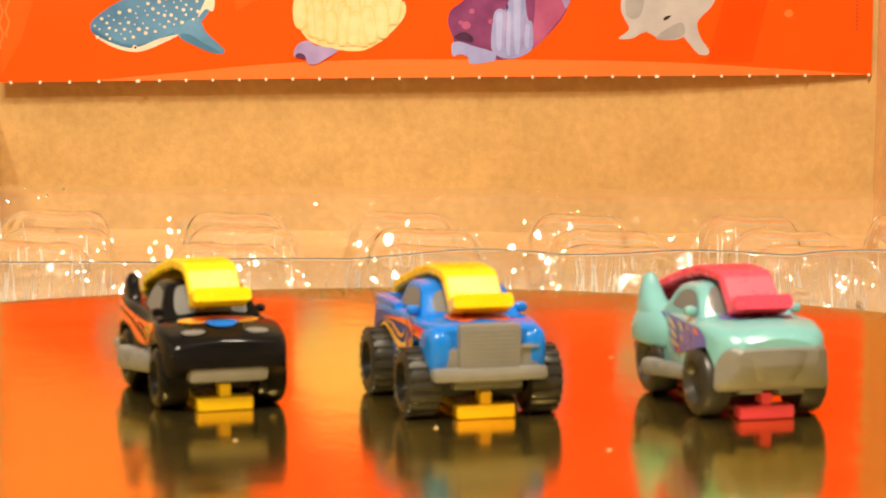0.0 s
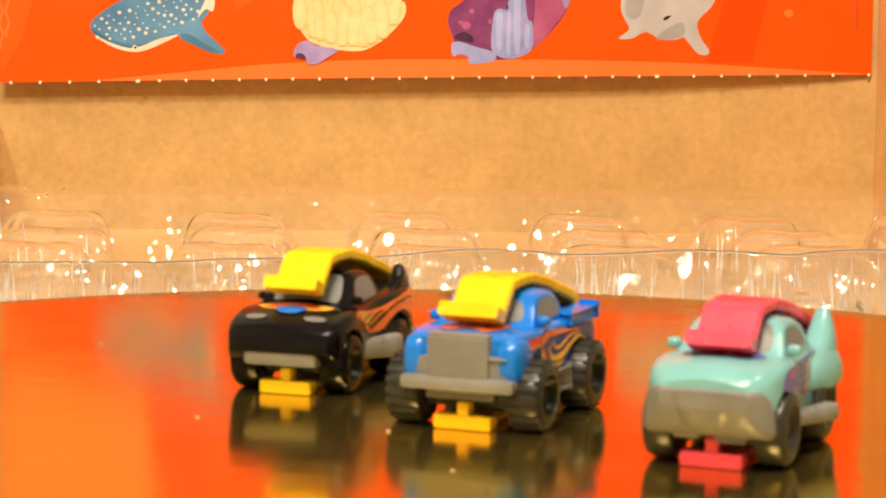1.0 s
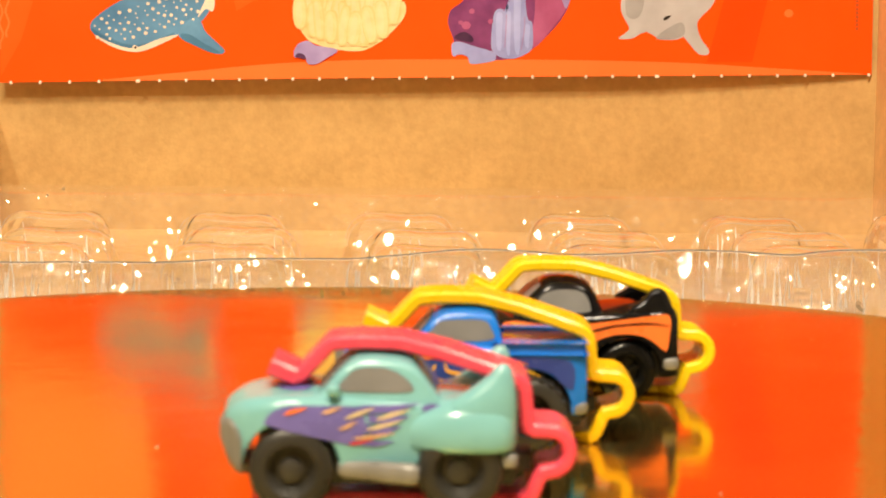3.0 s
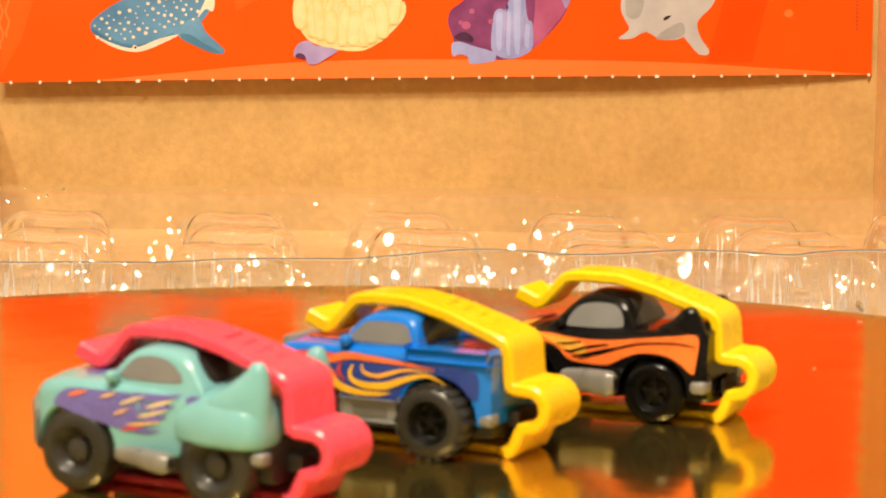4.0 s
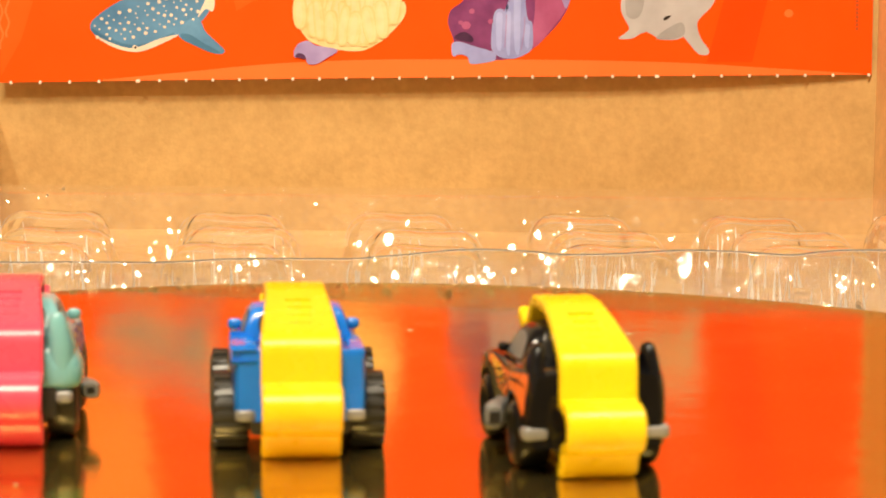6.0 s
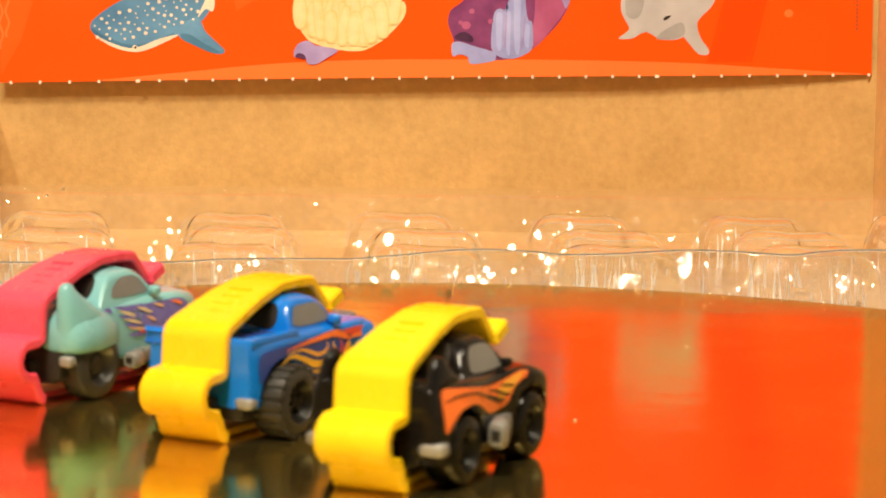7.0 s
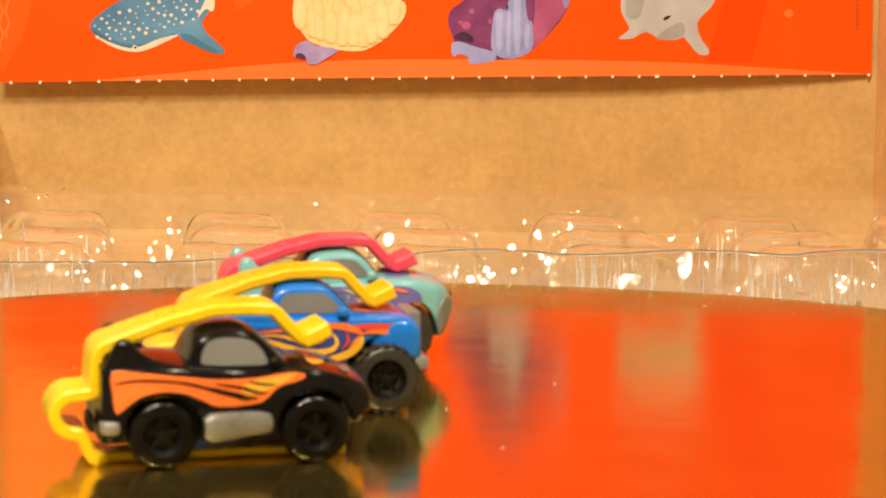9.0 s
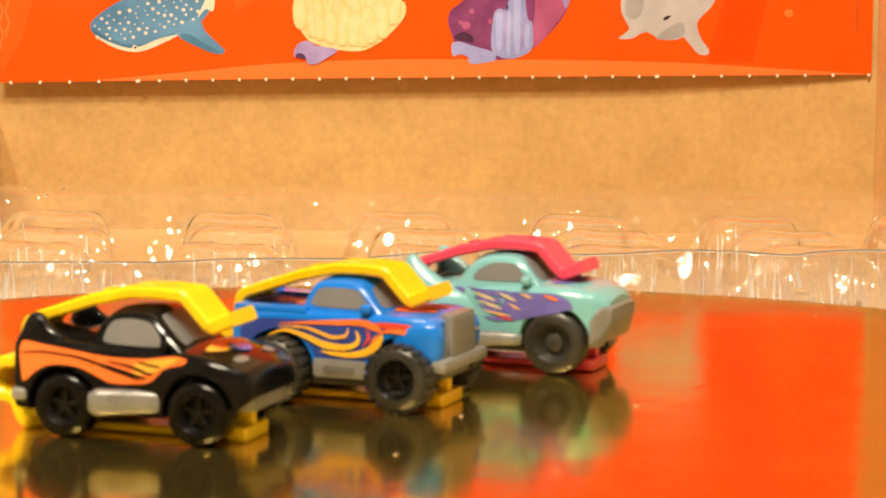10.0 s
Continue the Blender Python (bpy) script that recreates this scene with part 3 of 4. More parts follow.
# ---- the turning plate ----
def turntable():
    root = empty("turntable")
    bm = bmesh.new()
    turns = 160
    prof = [(0.0, 0.0), (0.04, 0.0), (0.08, 0.0), (0.11, 0.0), (0.13, 0.0), (0.146, 0.0), (0.1539, 0.0), (0.1545, -0.00002), (0.1553, -0.0004), (0.1556, -0.0016), (0.1550, -0.004), (0.152, -0.006), (0.10, -0.006), (0.0, -0.006)]
    rows = []
    for r, z in prof:
        ring = []
        for k in range(turns):
            a = 2 * math.pi * k / turns
            q = r * (1 + 0.034 * math.cos(a - 5.6) + 0.003 * math.cos(5 * a) + 0.0015 * math.sin(13 * a + 1))
            ring.append((q * math.cos(a), q * math.sin(a), z))
        rows.append(ring)
    bm = bmesh.new()
    c0, c1 = bm.verts.new((0, 0, 0)), bm.verts.new((0, 0, -0.006))
    vs = [[bm.verts.new(p) for p in r] for r in rows[1:-1]]
    for a, b in zip(vs, vs[1:]):
        for i in range(turns):
            j = (i + 1) % turns
            bm.faces.new((a[i], a[j], b[j], b[i]))
    for i in range(turns):
        j = (i + 1) % turns
        bm.faces.new((c0, vs[0][i], vs[0][j]))
        bm.faces.new((c1, vs[-1][j], vs[-1][i]))
    part("plate", bm, PLATE, root, "glossy dark brown lacquered round plate", scale=1.0, sharp=60)
    bm = bmesh.new()
    bmesh.ops.create_cone(bm, cap_ends=True, segments=64, radius1=0.055, radius2=0.05, depth=0.0125, matrix=Matrix.Translation((0, 0, -0.01175)))
    part("turning_base", bm, DARK, root, scale=1.0)
    rng = random.Random(9)
    for k in range(8):
        a, r = rng.uniform(0, 6.28), 0.145 * math.sqrt(rng.random())
        s = rng.uniform(0.0002, 0.0005)
        part("dust_speck", box_bm(r * math.cos(a) - s, r * math.cos(a) + s, r * math.sin(a) - s * 0.5, r * math.sin(a) + s * 0.5, -0.00005, 0.00025, 0.0001), SPECK, root, scale=1.0)
    return tagged(root, "glossy dark brown round turntable carrying three toy cars", "turntable")


PLATE_THING = turntable()


# ---- toy cars: x to the car's right, y forward, millimetres ----
def clip(parent, mat, width, label):
    """The bent plastic strip that hooks on behind, runs over the roof and back under the car."""
    path = [(13.9, 18.3), (12.8, 17.8), (11.2, 17.1), (10.6, 16.9), (10.1, 16.9), (9.7, 17.15), (8.4, 18.5), (6.6, 20.5), (6.2, 20.9), (5.6, 21.2), (4.8, 21.3), (2.0, 21.45), (-2.4, 21.35),
            (-3.4, 21.2), (-9.0, 19.9), (-15.0, 17.9), (-17.6, 17.0), (-18.5, 16.55), (-19.05, 15.9), (-19.3, 15.0), (-19.6, 11.2), (-19.8, 10.5), (-20.4, 10.2), (-21.8, 10.1)]
    for a in range(75, -100, -16):
        path.append((-22.5 - 2.7 * math.cos(radians(a)), 7.4 + 2.7 * math.sin(radians(a))))
    path += [(-21.7, 4.5), (-21.3, 3.9), (-20.5, 1.9), (-20.0, 1.2), (-19.3, 0.85), (-17.0, 0.75), (0.0, 0.75), (13.4, 0.75)]
    pts = [np.array(q, float) for q in path]
    rows = []
    for i, p in enumerate(pts):
        back, ahead = p - pts[max(i - 1, 0)], pts[min(i + 1, len(pts) - 1)] - p
        back = back / np.linalg.norm(back) if i else ahead / np.linalg.norm(ahead)
        ahead = ahead / np.linalg.norm(ahead) if i < len(pts) - 1 else back
        d = (back + ahead) / np.linalg.norm(back + ahead)
        nrm = np.array((d[1], -d[0])) / max(0.6, float(d @ ahead))
        y, z = p
        front = y > 10.2 and z > 10
        w = width - 0.2 + (0.4 if front else 0.0) + 1.2 * min(1.0, max(0.0, (-y - 4) / 14))
        h = 1.1 if front else 0.88
        if z < 0.9 and y > -19:
            w, h = width * 0.72, 0.6
        c = 0.36
        ring = []
        for sx, sn in ((1 - c / w, 1), (1, 1 - c / h), (1, -1 + c / h), (1 - c / w, -1), (-1 + c / w, -1), (-1, -1 + c / h), (-1, 1 - c / h), (-1 + c / w, 1)):
            q = p + nrm * sn * h
            ring.append((sx * w, q[0], q[1]))
        rows.append(ring)
    strip = part("clip_strip", rings_bm(rows), mat, parent, label, sharp=28)
    for k in range(4):
        y = -7.6 - k * 2.3
        z = 20.4 - (k * 2.3) * 0.355 + 0.86
        part("raised_mark", box_bm(-1.8 + 0.3 * (k % 2), 1.9, y - 0.5, y + 0.4, z - 0.6, z + 0.16, 0.12), mat, strip)
    part("foot_bar", box_bm(-width * 1.0, width * 1.0, 13.0, 16.2, 0.05, 2.3, 0.45), mat, strip)
    part("foot_post", box_bm(-0.95, 0.95, 12.8, 15.8, 1.7, 4.3, 0.35), mat, strip)
    return strip


def wheel(parent, x, y, z, r, width, tyre_mat, rim_mat, kind):
    """A wheel whose outer face is at |x|; kind: smooth, lugged or facet."""
    s = 1 if x > 0 else -1
    w = width
    prof = [(0, r * 0.62), (0, r * 0.70), (-0.15, r * 0.86), (-0.55, r * 0.96), (-1.1, r), (-w + 0.8, r), (-w + 0.2, r * 0.95), (-w, r * 0.8), (-w, r * 0.5), (-w + 0.6, r * 0.35), (-1.6, r * 0.40), (-0.7, r * 0.55)]
    root = part("wheel", lathe_x([(s * a, b) for a, b in prof], 14 if kind == "facet" else 40, x, y, z), tyre_mat, parent, sharp=30 if kind == "facet" else 45)
    bm = lathe_x([(s * a, b) for a, b in ((-0.62, r * 0.54), (-0.45, r * 0.63), (-0.1, r * 0.66), (-0.12, r * 0.60), (-1.0, r * 0.48), (-1.9, r * 0.40), (-1.9, 0.02), (-2.4, 0.02), (-2.4, r * 0.42))], 36, x, y, z)
    rim = part("rim", bm, rim_mat, root)
    if kind == "facet":
        part("hub_cap", lathe_x([(s * a, b) for a, b in ((-2.0, 0.02), (-0.9, 0.02), (-0.9, r * 0.22), (-1.1, r * 0.28), (-2.0, r * 0.30))], 24, x, y, z), RIM_GREY, root)
    else:
        for k in range(5):
            a = k * 2 * math.pi / 5 + 0.3
            bm = box_bm(-0.35, 0.35, 0.0, r * 0.46, -0.35, 0.35, 0.12)
            bm.transform(Matrix.Translation((x - s * 1.55, y, z)) @ Matrix.Rotation(a, 4, "X"))
            part("spoke", bm, rim_mat, root)
        part("hub_cap", lathe_x([(s * a, b) for a, b in ((-2.0, 0.02), (-1.0, 0.02), (-1.1, 0.6), (-1.4, 0.8), (-2.0, 0.8))], 20, x, y, z), rim_mat, root)
    if kind == "lugged":
        for k in range(20):
            a = k * 2 * math.pi / 20
            bm = box_bm(-w / 2 + 0.35, w / 2 - 0.2, -0.48, 0.48, -0.25, 0.24, 0.12)
            bm.transform(Matrix.Translation((x - s * w / 2, y, z)) @ Matrix.Rotation(a, 4, "X") @ Matrix.Translation((0, 0, r)))
            part("tread_lug", bm, tyre_mat, root)
    return root


def wheels(car, xf, xr, hub, z, r, width, tyre_mat, rim_mat, kind):
    for y, x in ((hub[0], xf), (hub[1], xr)):
        for s in (1, -1):
            wheel(car, s * x, y, z, r, width, tyre_mat, rim_mat, kind)


def flared_pipe_bm(s, y_front, y_back, x_front, x_back, z, high):
    """A side pipe that swings outward to an open-looking rear tip."""
    rows = []
    n = 12
    for k in range(n + 1):
        f = k / n
        e = f * f * (3 - 2 * f)
        cx, h = x_front + (x_back - x_front) * e, high * (0.82 + 0.18 * e)
        end = 0.72 if k in (0, n) else 1.0
        rows.append([(s * (cx + 1.45 * end * math.copysign(abs(math.cos(a)) ** 0.6, math.cos(a))), y_front + (y_back - y_front) * f,
                      z + end * h * math.copysign(abs(math.sin(a)) ** 0.6, math.sin(a))) for a in [i * math.pi / 8 for i in range(16)]])
    return rings_bm(rows)


def blob_bm(cx, cy, cz, rx, ry, rz, power=2.0):
    bm = bmesh.new()
    bmesh.ops.create_uvsphere(bm, u_segments=32, v_segments=20, radius=1.0)
    for v in bm.verts:
        v.co = Vector((cx + rx * math.copysign(abs(v.co.x) ** (2 / power), v.co.x), cy + ry * math.copysign(abs(v.co.y) ** (2 / power), v.co.y),
                       cz + rz * math.copysign(abs(v.co.z) ** (2 / power), v.co.z)))
    return bm


def fin_bm(side_line, x0, x1, top_in=0.0):
    """An upright fin: outline in (y, z), between two x values, leaning inwards by top_in at its top."""
    pts = curve_through(side_line, 4, True)
    zs = [p[1] for p in pts]
    lo, hi = min(zs), max(zs)
    c = sum(pts) / len(pts)

    def at(x, p, f):
        q = c + (p - c) * f
        return (x - top_in * (q[1] - lo) / (hi - lo), q[0], q[1])
    rows = [[at(x0 + (x1 - x0) * u, p, f) for p in pts] for u, f in ((0, 0.5), (0.07, 0.74), (0.2, 0.9), (0.38, 0.98), (0.62, 0.98), (0.8, 0.9), (0.93, 0.74), (1, 0.5))]
    return rings_bm(rows)


def mirror_pair(name, car, mat, x, y, z, size=1.0):
    for s in (1, -1):
        part(name, blob_bm(s * x, y, z, 0.95 * size, 0.8 * size, 0.75 * size, 2.6), mat, car)


def cabin_shell(base, roof_rows, wide, lean, corner=1.4, y0=-9.0, y1=8.0, crown=0.5):
    roof = table(roof_rows)
    return Shell(list(np.arange(y0, y1 + 0.01, 0.6)), lambda y: base, roof, lambda y, z: wide - lean * (z - base), corner, crown, 0.2)


def windows(car, shell, side_outline, front_outline, rear_outline=None):
    for s in (1, -1):
        patch("side_window", side_outline, on_side(shell, s, 0.12), GLASS_GREY, car)
    patch("windshield", front_outline, on_top(shell, 0.12), GLASS_GREY, car)
    if rear_outline:
        patch("rear_window", rear_outline, on_top(shell, 0.12), REAR_GLASS, car)


HUB = 10.8


def black_coupe():
    car = empty("toy_coupe")
    hz, ar = 4.9, 5.6
    floor = arched(table([(-19.6, 4.6), (-18, 4.0), (0, 3.8), (14, 4.0), (16.6, 5.8), (18.8, 7.4)]), (HUB, -HUB), hz, ar)
    roof = table([(-19.2, 14.2), (-17, 14.7), (-10, 14.5), (0, 13.7), (6, 13.6), (11, 13.4), (15, 12.4), (17.4, 11.4), (18.4, 10.8), (18.8, 9.8)])
    wide = table([(-19.2, 9.1), (-18.3, 9.8), (-13, 10.4), (-9, 10.4), (0, 9.4), (7, 9.9), (11, 10.3), (15.5, 10.0), (17.8, 9.3), (18.8, 8.4)])
    shell = Shell(stations(-19.2, 17.8, (HUB, -HUB), ar) + [18.2, 18.5, 18.7, 18.8], floor, roof, lambda y, z: wide(y) - 0.012 * (z - 8.5) ** 2 * (1.4 if z > 8.5 else 0.6), 1.15, 0.7)
    body = part("body", shell.bm(), BLACK, car, "gloss black coupe body shell")
    part("underbody", box_bm(-5.2, 5.2, -19, 12.6, 3.0, 9.5, 0.6), DARK, car)
    cab = cabin_shell(13.0, [(-7.6, 13.2), (-7.0, 14.8), (-5.8, 17.3), (-4.0, 18.6), (-0.8, 19.0), (1.8, 18.7), (4.2, 17.0), (6.6, 14.6), (7.8, 13.4)], 8.3, 0.36, 1.4, -7.4, 7.6)
    part("cabin", cab.bm(), BLACK, car)
    windows(car, cab, [(4.2, 14.4), (3.4, 16.3), (1.6, 17.6), (-1.8, 17.9), (-4.1, 17.3), (-5.1, 15.2), (-4.2, 14.3), (2.6, 14.1)],
            [(-5.8, 6.9), (-3, 7.2), (3, 7.2), (5.8, 6.9), (5.0, 3.2), (2.5, 2.9), (-2.5, 2.9), (-5.0, 3.2)],
            [(-4.8, -7.1), (0, -7.3), (4.8, -7.1), (4.2, -4.9), (0, -4.7), (-4.2, -4.9)])
    mirror_pair("side_mirror", car, BLACK, 8.5, 5.2, 14.6, 0.9)
    # tail fins, lamps, grille, sills
    for s in (1, -1):
        part("tail_fin", fin_bm([(-18.6, 13.4), (-18.3, 15.6), (-17.0, 18.0), (-15.2, 18.2), (-13.4, 16.4), (-11.0, 14.8), (-11.6, 13.4)], s * 9.5, s * 7.3, s * 0.6), BLACK, car)
        patch("headlight", [(s * 3.5, 15.5), (s * 5.2, 15.0), (s * 6.9, 15.2), (s * 6.6, 16.2), (s * 4.6, 16.6), (s * 3.4, 16.2)], on_top(shell, 0.16), GREY, car, label="grey painted headlight")
        pipe = part("side_pipe", flared_pipe_bm(s, 5.0, -5.3, 8.4, 11.7, 6.1, 2.0), SILVER, car, "silver side pipe")
        # the hollow's darkness is a dark plate on the closed tip
        part("mouth_shade", box_bm(s * 11.0, s * 12.4, -5.4, -5.1, 5.2, 6.8, 0.1), DARK, pipe)
        part("rear_bumper", blob_bm(s * 8.5, -18.0, 6.15, 2.0, 1.4, 1.05, 3.6), SILVER, car)
        # orange flank print with dark dividing lines
        p = on_side(shell, s, 0.10)
        patch("flank_print", [(-17.7, 14.0), (-14, 13.9), (-9, 13.3), (-3, 12.5), (2.0, 12.5), (7.0, 13.2), (9.2, 12.9), (8.6, 12.1), (5.6, 11.2), (3.8, 9.6), (2.4, 8.9), (-0.6, 8.6), (-3.2, 8.7),
                              (-4.6, 9.3), (-6.4, 10.2), (-8.4, 10.9), (-11.0, 11.1), (-13.4, 10.7), (-15.2, 9.7), (-16.4, 8.7), (-17.3, 8.3), (-17.7, 10.4)], p, INK_ORANGE, car, 4, "orange flame print", flat=True)
        g = on_side(shell, s, 0.16)
        stroke("flank_highlight", [(0.4, 10.6), (2.8, 11.3), (5.2, 12.0), (8.0, 12.95)], [1.5, 2.0, 1.3, 0.2], g, INK_GOLD, car)
        q = on_side(shell, s, 0.22)
        stroke("flank_line", [(-17.5, 12.4), (-14, 12.8), (-8, 12.3), (-2.5, 10.6), (1.5, 9.3)], [0.15, 0.3, 0.3, 0.35, 0.15], q, BLACK, car)
        stroke("flank_line", [(-8, 12.2), (-3.0, 11.0), (0.6, 10.0), (2.6, 9.6)], [0.2, 0.4, 0.45, 0.2], q, BLACK, car)
        stroke("flank_line", [(-3.4, 11.9), (0.2, 11.2), (2.8, 10.4), (4.0, 10.6)], [0.2, 0.4, 0.4, 0.15], q, BLACK, car)
        stroke("flank_line", [(1.2, 12.0), (3.4, 11.6), (5.2, 11.5)], [0.2, 0.35, 0.15], q, BLACK, car)
    part("grille", box_bm(-6.5, 6.5, 14.8, 18.5, 4.9, 8.4, 1.1), GREY, car, "grey painted grille bar")
    part("front_splitter", box_bm(-5.0, 5.0, 13.4, 16.4, 4.8, 5.8, 0.4), GREY_DARK, car)
    part("tow_hitch", box_bm(-3.4, 3.4, -20.4, -19.5, 4.4, 6.8, 0.5), DARK, car)
    # added dark block stands for the shaded gap between the rear bumpers
    part("dark_gap_fill", box_bm(-7.4, 7.4, -18.2, -15.0, 3.8, 8.4, 0.5), DARK, car)
    top = on_top(shell, 0.14)
    patch("hood_print", [(-6.6, 10.8), (-3.2, 10.2), (0, 9.8), (3.2, 10.2), (6.6, 10.8), (5.6, 12.4), (3.0, 13.2), (0, 12.6), (-3.0, 13.2), (-5.6, 12.4)], top, INK_GOLD, car)
    patch("hood_print", [(-3.6, 10.6), (0, 10.2), (3.6, 10.6), (4.2, 12.2), (0, 13.0), (-4.2, 12.2)], on_top(shell, 0.20), INK_ORANGE, car)
    patch("hood_badge", [(-2.6, 13.0), (0, 12.0), (2.6, 13.0), (1.6, 14.6), (0, 15.0), (-1.6, 14.6)], on_top(shell, 0.27), BLUE, car)
    wheels(car, 10.4, 10.4, (HUB, -HUB), hz, 4.9, 5.0, TYRE_BLACK, RIM_DARK, "smooth")
    clip(car, YELLOW, 4.5, "bright yellow plastic clip")
    return tagged(car, "gloss black toy coupe with orange flames and yellow clip", "toy car", "toy cars on the turntable")


def lifted(place):
    """The flank print set forward and a little higher."""
    return lambda y, z: place(y * 0.88 + 1.4, z + 0.45)


def blue_pickup():
    car = empty("toy_pickup")
    hubs = (11.4, -10.3)
    hz, ar = 5.5, 6.2
    floor = arched(table([(-18.6, 5.2), (-16, 5.0), (0, 5.0), (13, 5.4), (17.2, 7.2)]), hubs, hz, ar)
    roof = table([(-18.6, 14.7), (-10, 14.9), (-4, 14.9), (3, 14.9), (9, 15.0), (14, 14.9), (16.4, 14.3), (17.2, 13.4)])
    wide = table([(-18.6, 8.9), (-17.4, 9.4), (-10, 9.7), (0, 9.3), (10, 9.6), (15, 8.9), (17.2, 7.6)])
    shell = Shell(stations(-18.6, 17.2, hubs, ar), floor, roof, lambda y, z: wide(y) - 0.010 * (z - 9) ** 2, 0.9, 0.25)
    part("body", shell.bm(), BLUE, car, "gloss blue pickup body shell")
    part("underbody", box_bm(-7.2, 7.2, -18, 12.8, 3.0, 10.0, 0.6), DARK, car)
    cab = cabin_shell(14.2, [(-6.6, 14.4), (-6.2, 16.6), (-5.4, 18.7), (-4.1, 19.5), (-1.5, 19.8), (1.1, 19.7), (2.7, 19.3), (4.2, 18.2), (6.8, 15.3), (8.0, 14.3)], 8.3, 0.30, 1.0, -6.6, 7.8)
    part("cabin", cab.bm(), BLUE, car)
    windows(car, cab, [(5.0, 15.8), (3.8, 17.4), (2.4, 18.5), (-1.0, 18.7), (-3.8, 18.5), (-4.7, 17.4), (-4.9, 15.9), (0, 15.6)],
            [(-5.6, 6.6), (0, 7.0), (5.6, 6.6), (4.8, 4.2), (0, 3.9), (-4.8, 4.2)],
            [(-5.2, -6.45), (0, -6.5), (5.2, -6.45), (4.8, -5.4), (0, -5.3), (-4.8, -5.4)])
    mirror_pair("side_mirror", car, BLUE, 8.9, 4.9, 15.8, 1.15)
    # load bed: raised rails and a sunk dark floor
    for s in (1, -1):
        part("bed_rail", box_bm(s * 6.9, s * 9.25, -18.3, -5.4, 13.95, 15.6, 0.6), BLUE, car)
        part("fender", blob_bm(s * 7.5, 13.4, 10.6, 2.2, 4.2, 3.9, 3.2), BLUE, car)
        part("side_step", box_bm(s * 7.6, s * 9.7, -4.2, 5.2, 4.5, 7.7, 0.7), SILVER, car, "silver side step")
        # the recess is a dark raised panel, its shade put into the colour
        part("recess_shade", box_bm(s * 9.6, s * 9.82, -2.2, 3.2, 5.2, 6.5, 0.1), GREY_DARK, car)
        part("rear_bumper", blob_bm(s * 7.8, -17.6, 6.0, 1.6, 1.3, 1.0, 3.4), SILVER, car)
        part("headlight", box_bm(s * 4.6, s * 7.3, 15.0, 17.5, 7.4, 11.4, 0.5), GREY, car)
        base = lifted(on_side(shell, s, 0.10))
        patch("flank_print", [(-20.6, 8.6), (-20.4, 12.2), (-16, 13.0), (-8, 13.2), (0, 13.2), (8, 13.4), (15, 13.0), (16.2, 11.6), (13.0, 12.6), (8.2, 12.0), (5.6, 9.4), (3.6, 7.0), (-4.6, 6.8), (-7.0, 9.2), (-9.4, 10.9), (-13.2, 11.6), (-17.0, 10.6), (-19.2, 8.8)], base, BLUE_DARK, car, 4, flat=True)
        p, q, r, over = [on_side(shell, s, lift) for lift in (0.17, 0.24, 0.30, 0.36)]
        stroke("flame_stroke", [(15.9, 11.5), (14.0, 12.6), (11.0, 13.2), (8.0, 13.5), (6.2, 13.7)], [0.3, 1.7, 1.5, 0.9, 0.2], p, INK_RED, car)
        stroke("flame_stroke", [(14.8, 12.0), (12.0, 12.6), (9.5, 12.7), (7.5, 12.4)], [0.15, 0.7, 0.6, 0.2], q, INK_ORANGE, car)
        stroke("flame_stroke", [(8.2, 12.3), (6.4, 13.2), (4.0, 13.7), (0.0, 13.5), (-5.0, 13.2), (-10.0, 12.8)], [0.3, 1.1, 1.0, 0.8, 0.5, 0.1], q, INK_ORANGE, car)
        stroke("flame_stroke", [(8.0, 12.0), (7.2, 10.6), (5.4, 9.2), (2.6, 8.5), (-0.6, 8.5), (-2.8, 8.8)], [0.5, 1.3, 1.2, 0.9, 0.6, 0.12], r, INK_YELLOW, car)
        stroke("flame_stroke", [(3.4, 12.4), (3.9, 11.2), (3.2, 10.1), (1.0, 9.6), (-1.9, 9.8), (-4.4, 10.7), (-6.8, 11.5), (-9.2, 11.8), (-11.9, 10.8)], [0.3, 0.6, 0.8, 1.0, 1.1, 0.9, 0.7, 0.5, 0.1], r, INK_YELLOW, car)
        stroke("flame_stroke", [(2.0, 12.7), (1.6, 11.5), (-0.6, 11.1), (-2.8, 11.7), (-5.6, 12.4), (-10.0, 12.4)], [0.2, 0.5, 0.6, 0.6, 0.4, 0.1], r, INK_GOLD, car)
        stroke("flame_stroke", [(5.2, 12.8), (5.7, 11.4), (4.6, 10.0)], [0.15, 0.5, 0.15], over, INK_RED, car)
        stroke("flame_stroke", [(7.6, 12.2), (6.6, 11.2), (5.8, 10.2)], [0.2, 0.5, 0.12], over, INK_ORANGE, car)
    part("tailgate", box_bm(-8.6, 8.6, -18.5, -17.3, 12.6, 15.5, 0.5), BLUE, car)
    part("bed_floor", box_bm(-7.0, 7.0, -17.6, -7.0, 14.7, 15.12, 0.1), BLUE_DARK, car, "dark blue load bed")
    grille = part("grille", box_bm(-5.1, 5.1, 15.4, 18.2, 6.0, 15.2, 1.0), GREY, car, "grey ribbed grille")
    for k in range(9):
        part("grille_rib", box_bm(-4.3, 4.3, 18.0, 18.24, 8.6 + k * 0.66, 9.0 + k * 0.66, 0.1), GREY, grille)
    part("front_bumper", box_bm(-9.3, 9.3, 15.8, 18.8, 6.3, 8.5, 0.9), SILVER, car, "silver grey front bumper")
    part("front_valance", box_bm(-5.6, 5.6, 14.4, 17.0, 4.8, 6.6, 0.5), GREY_DARK, car)
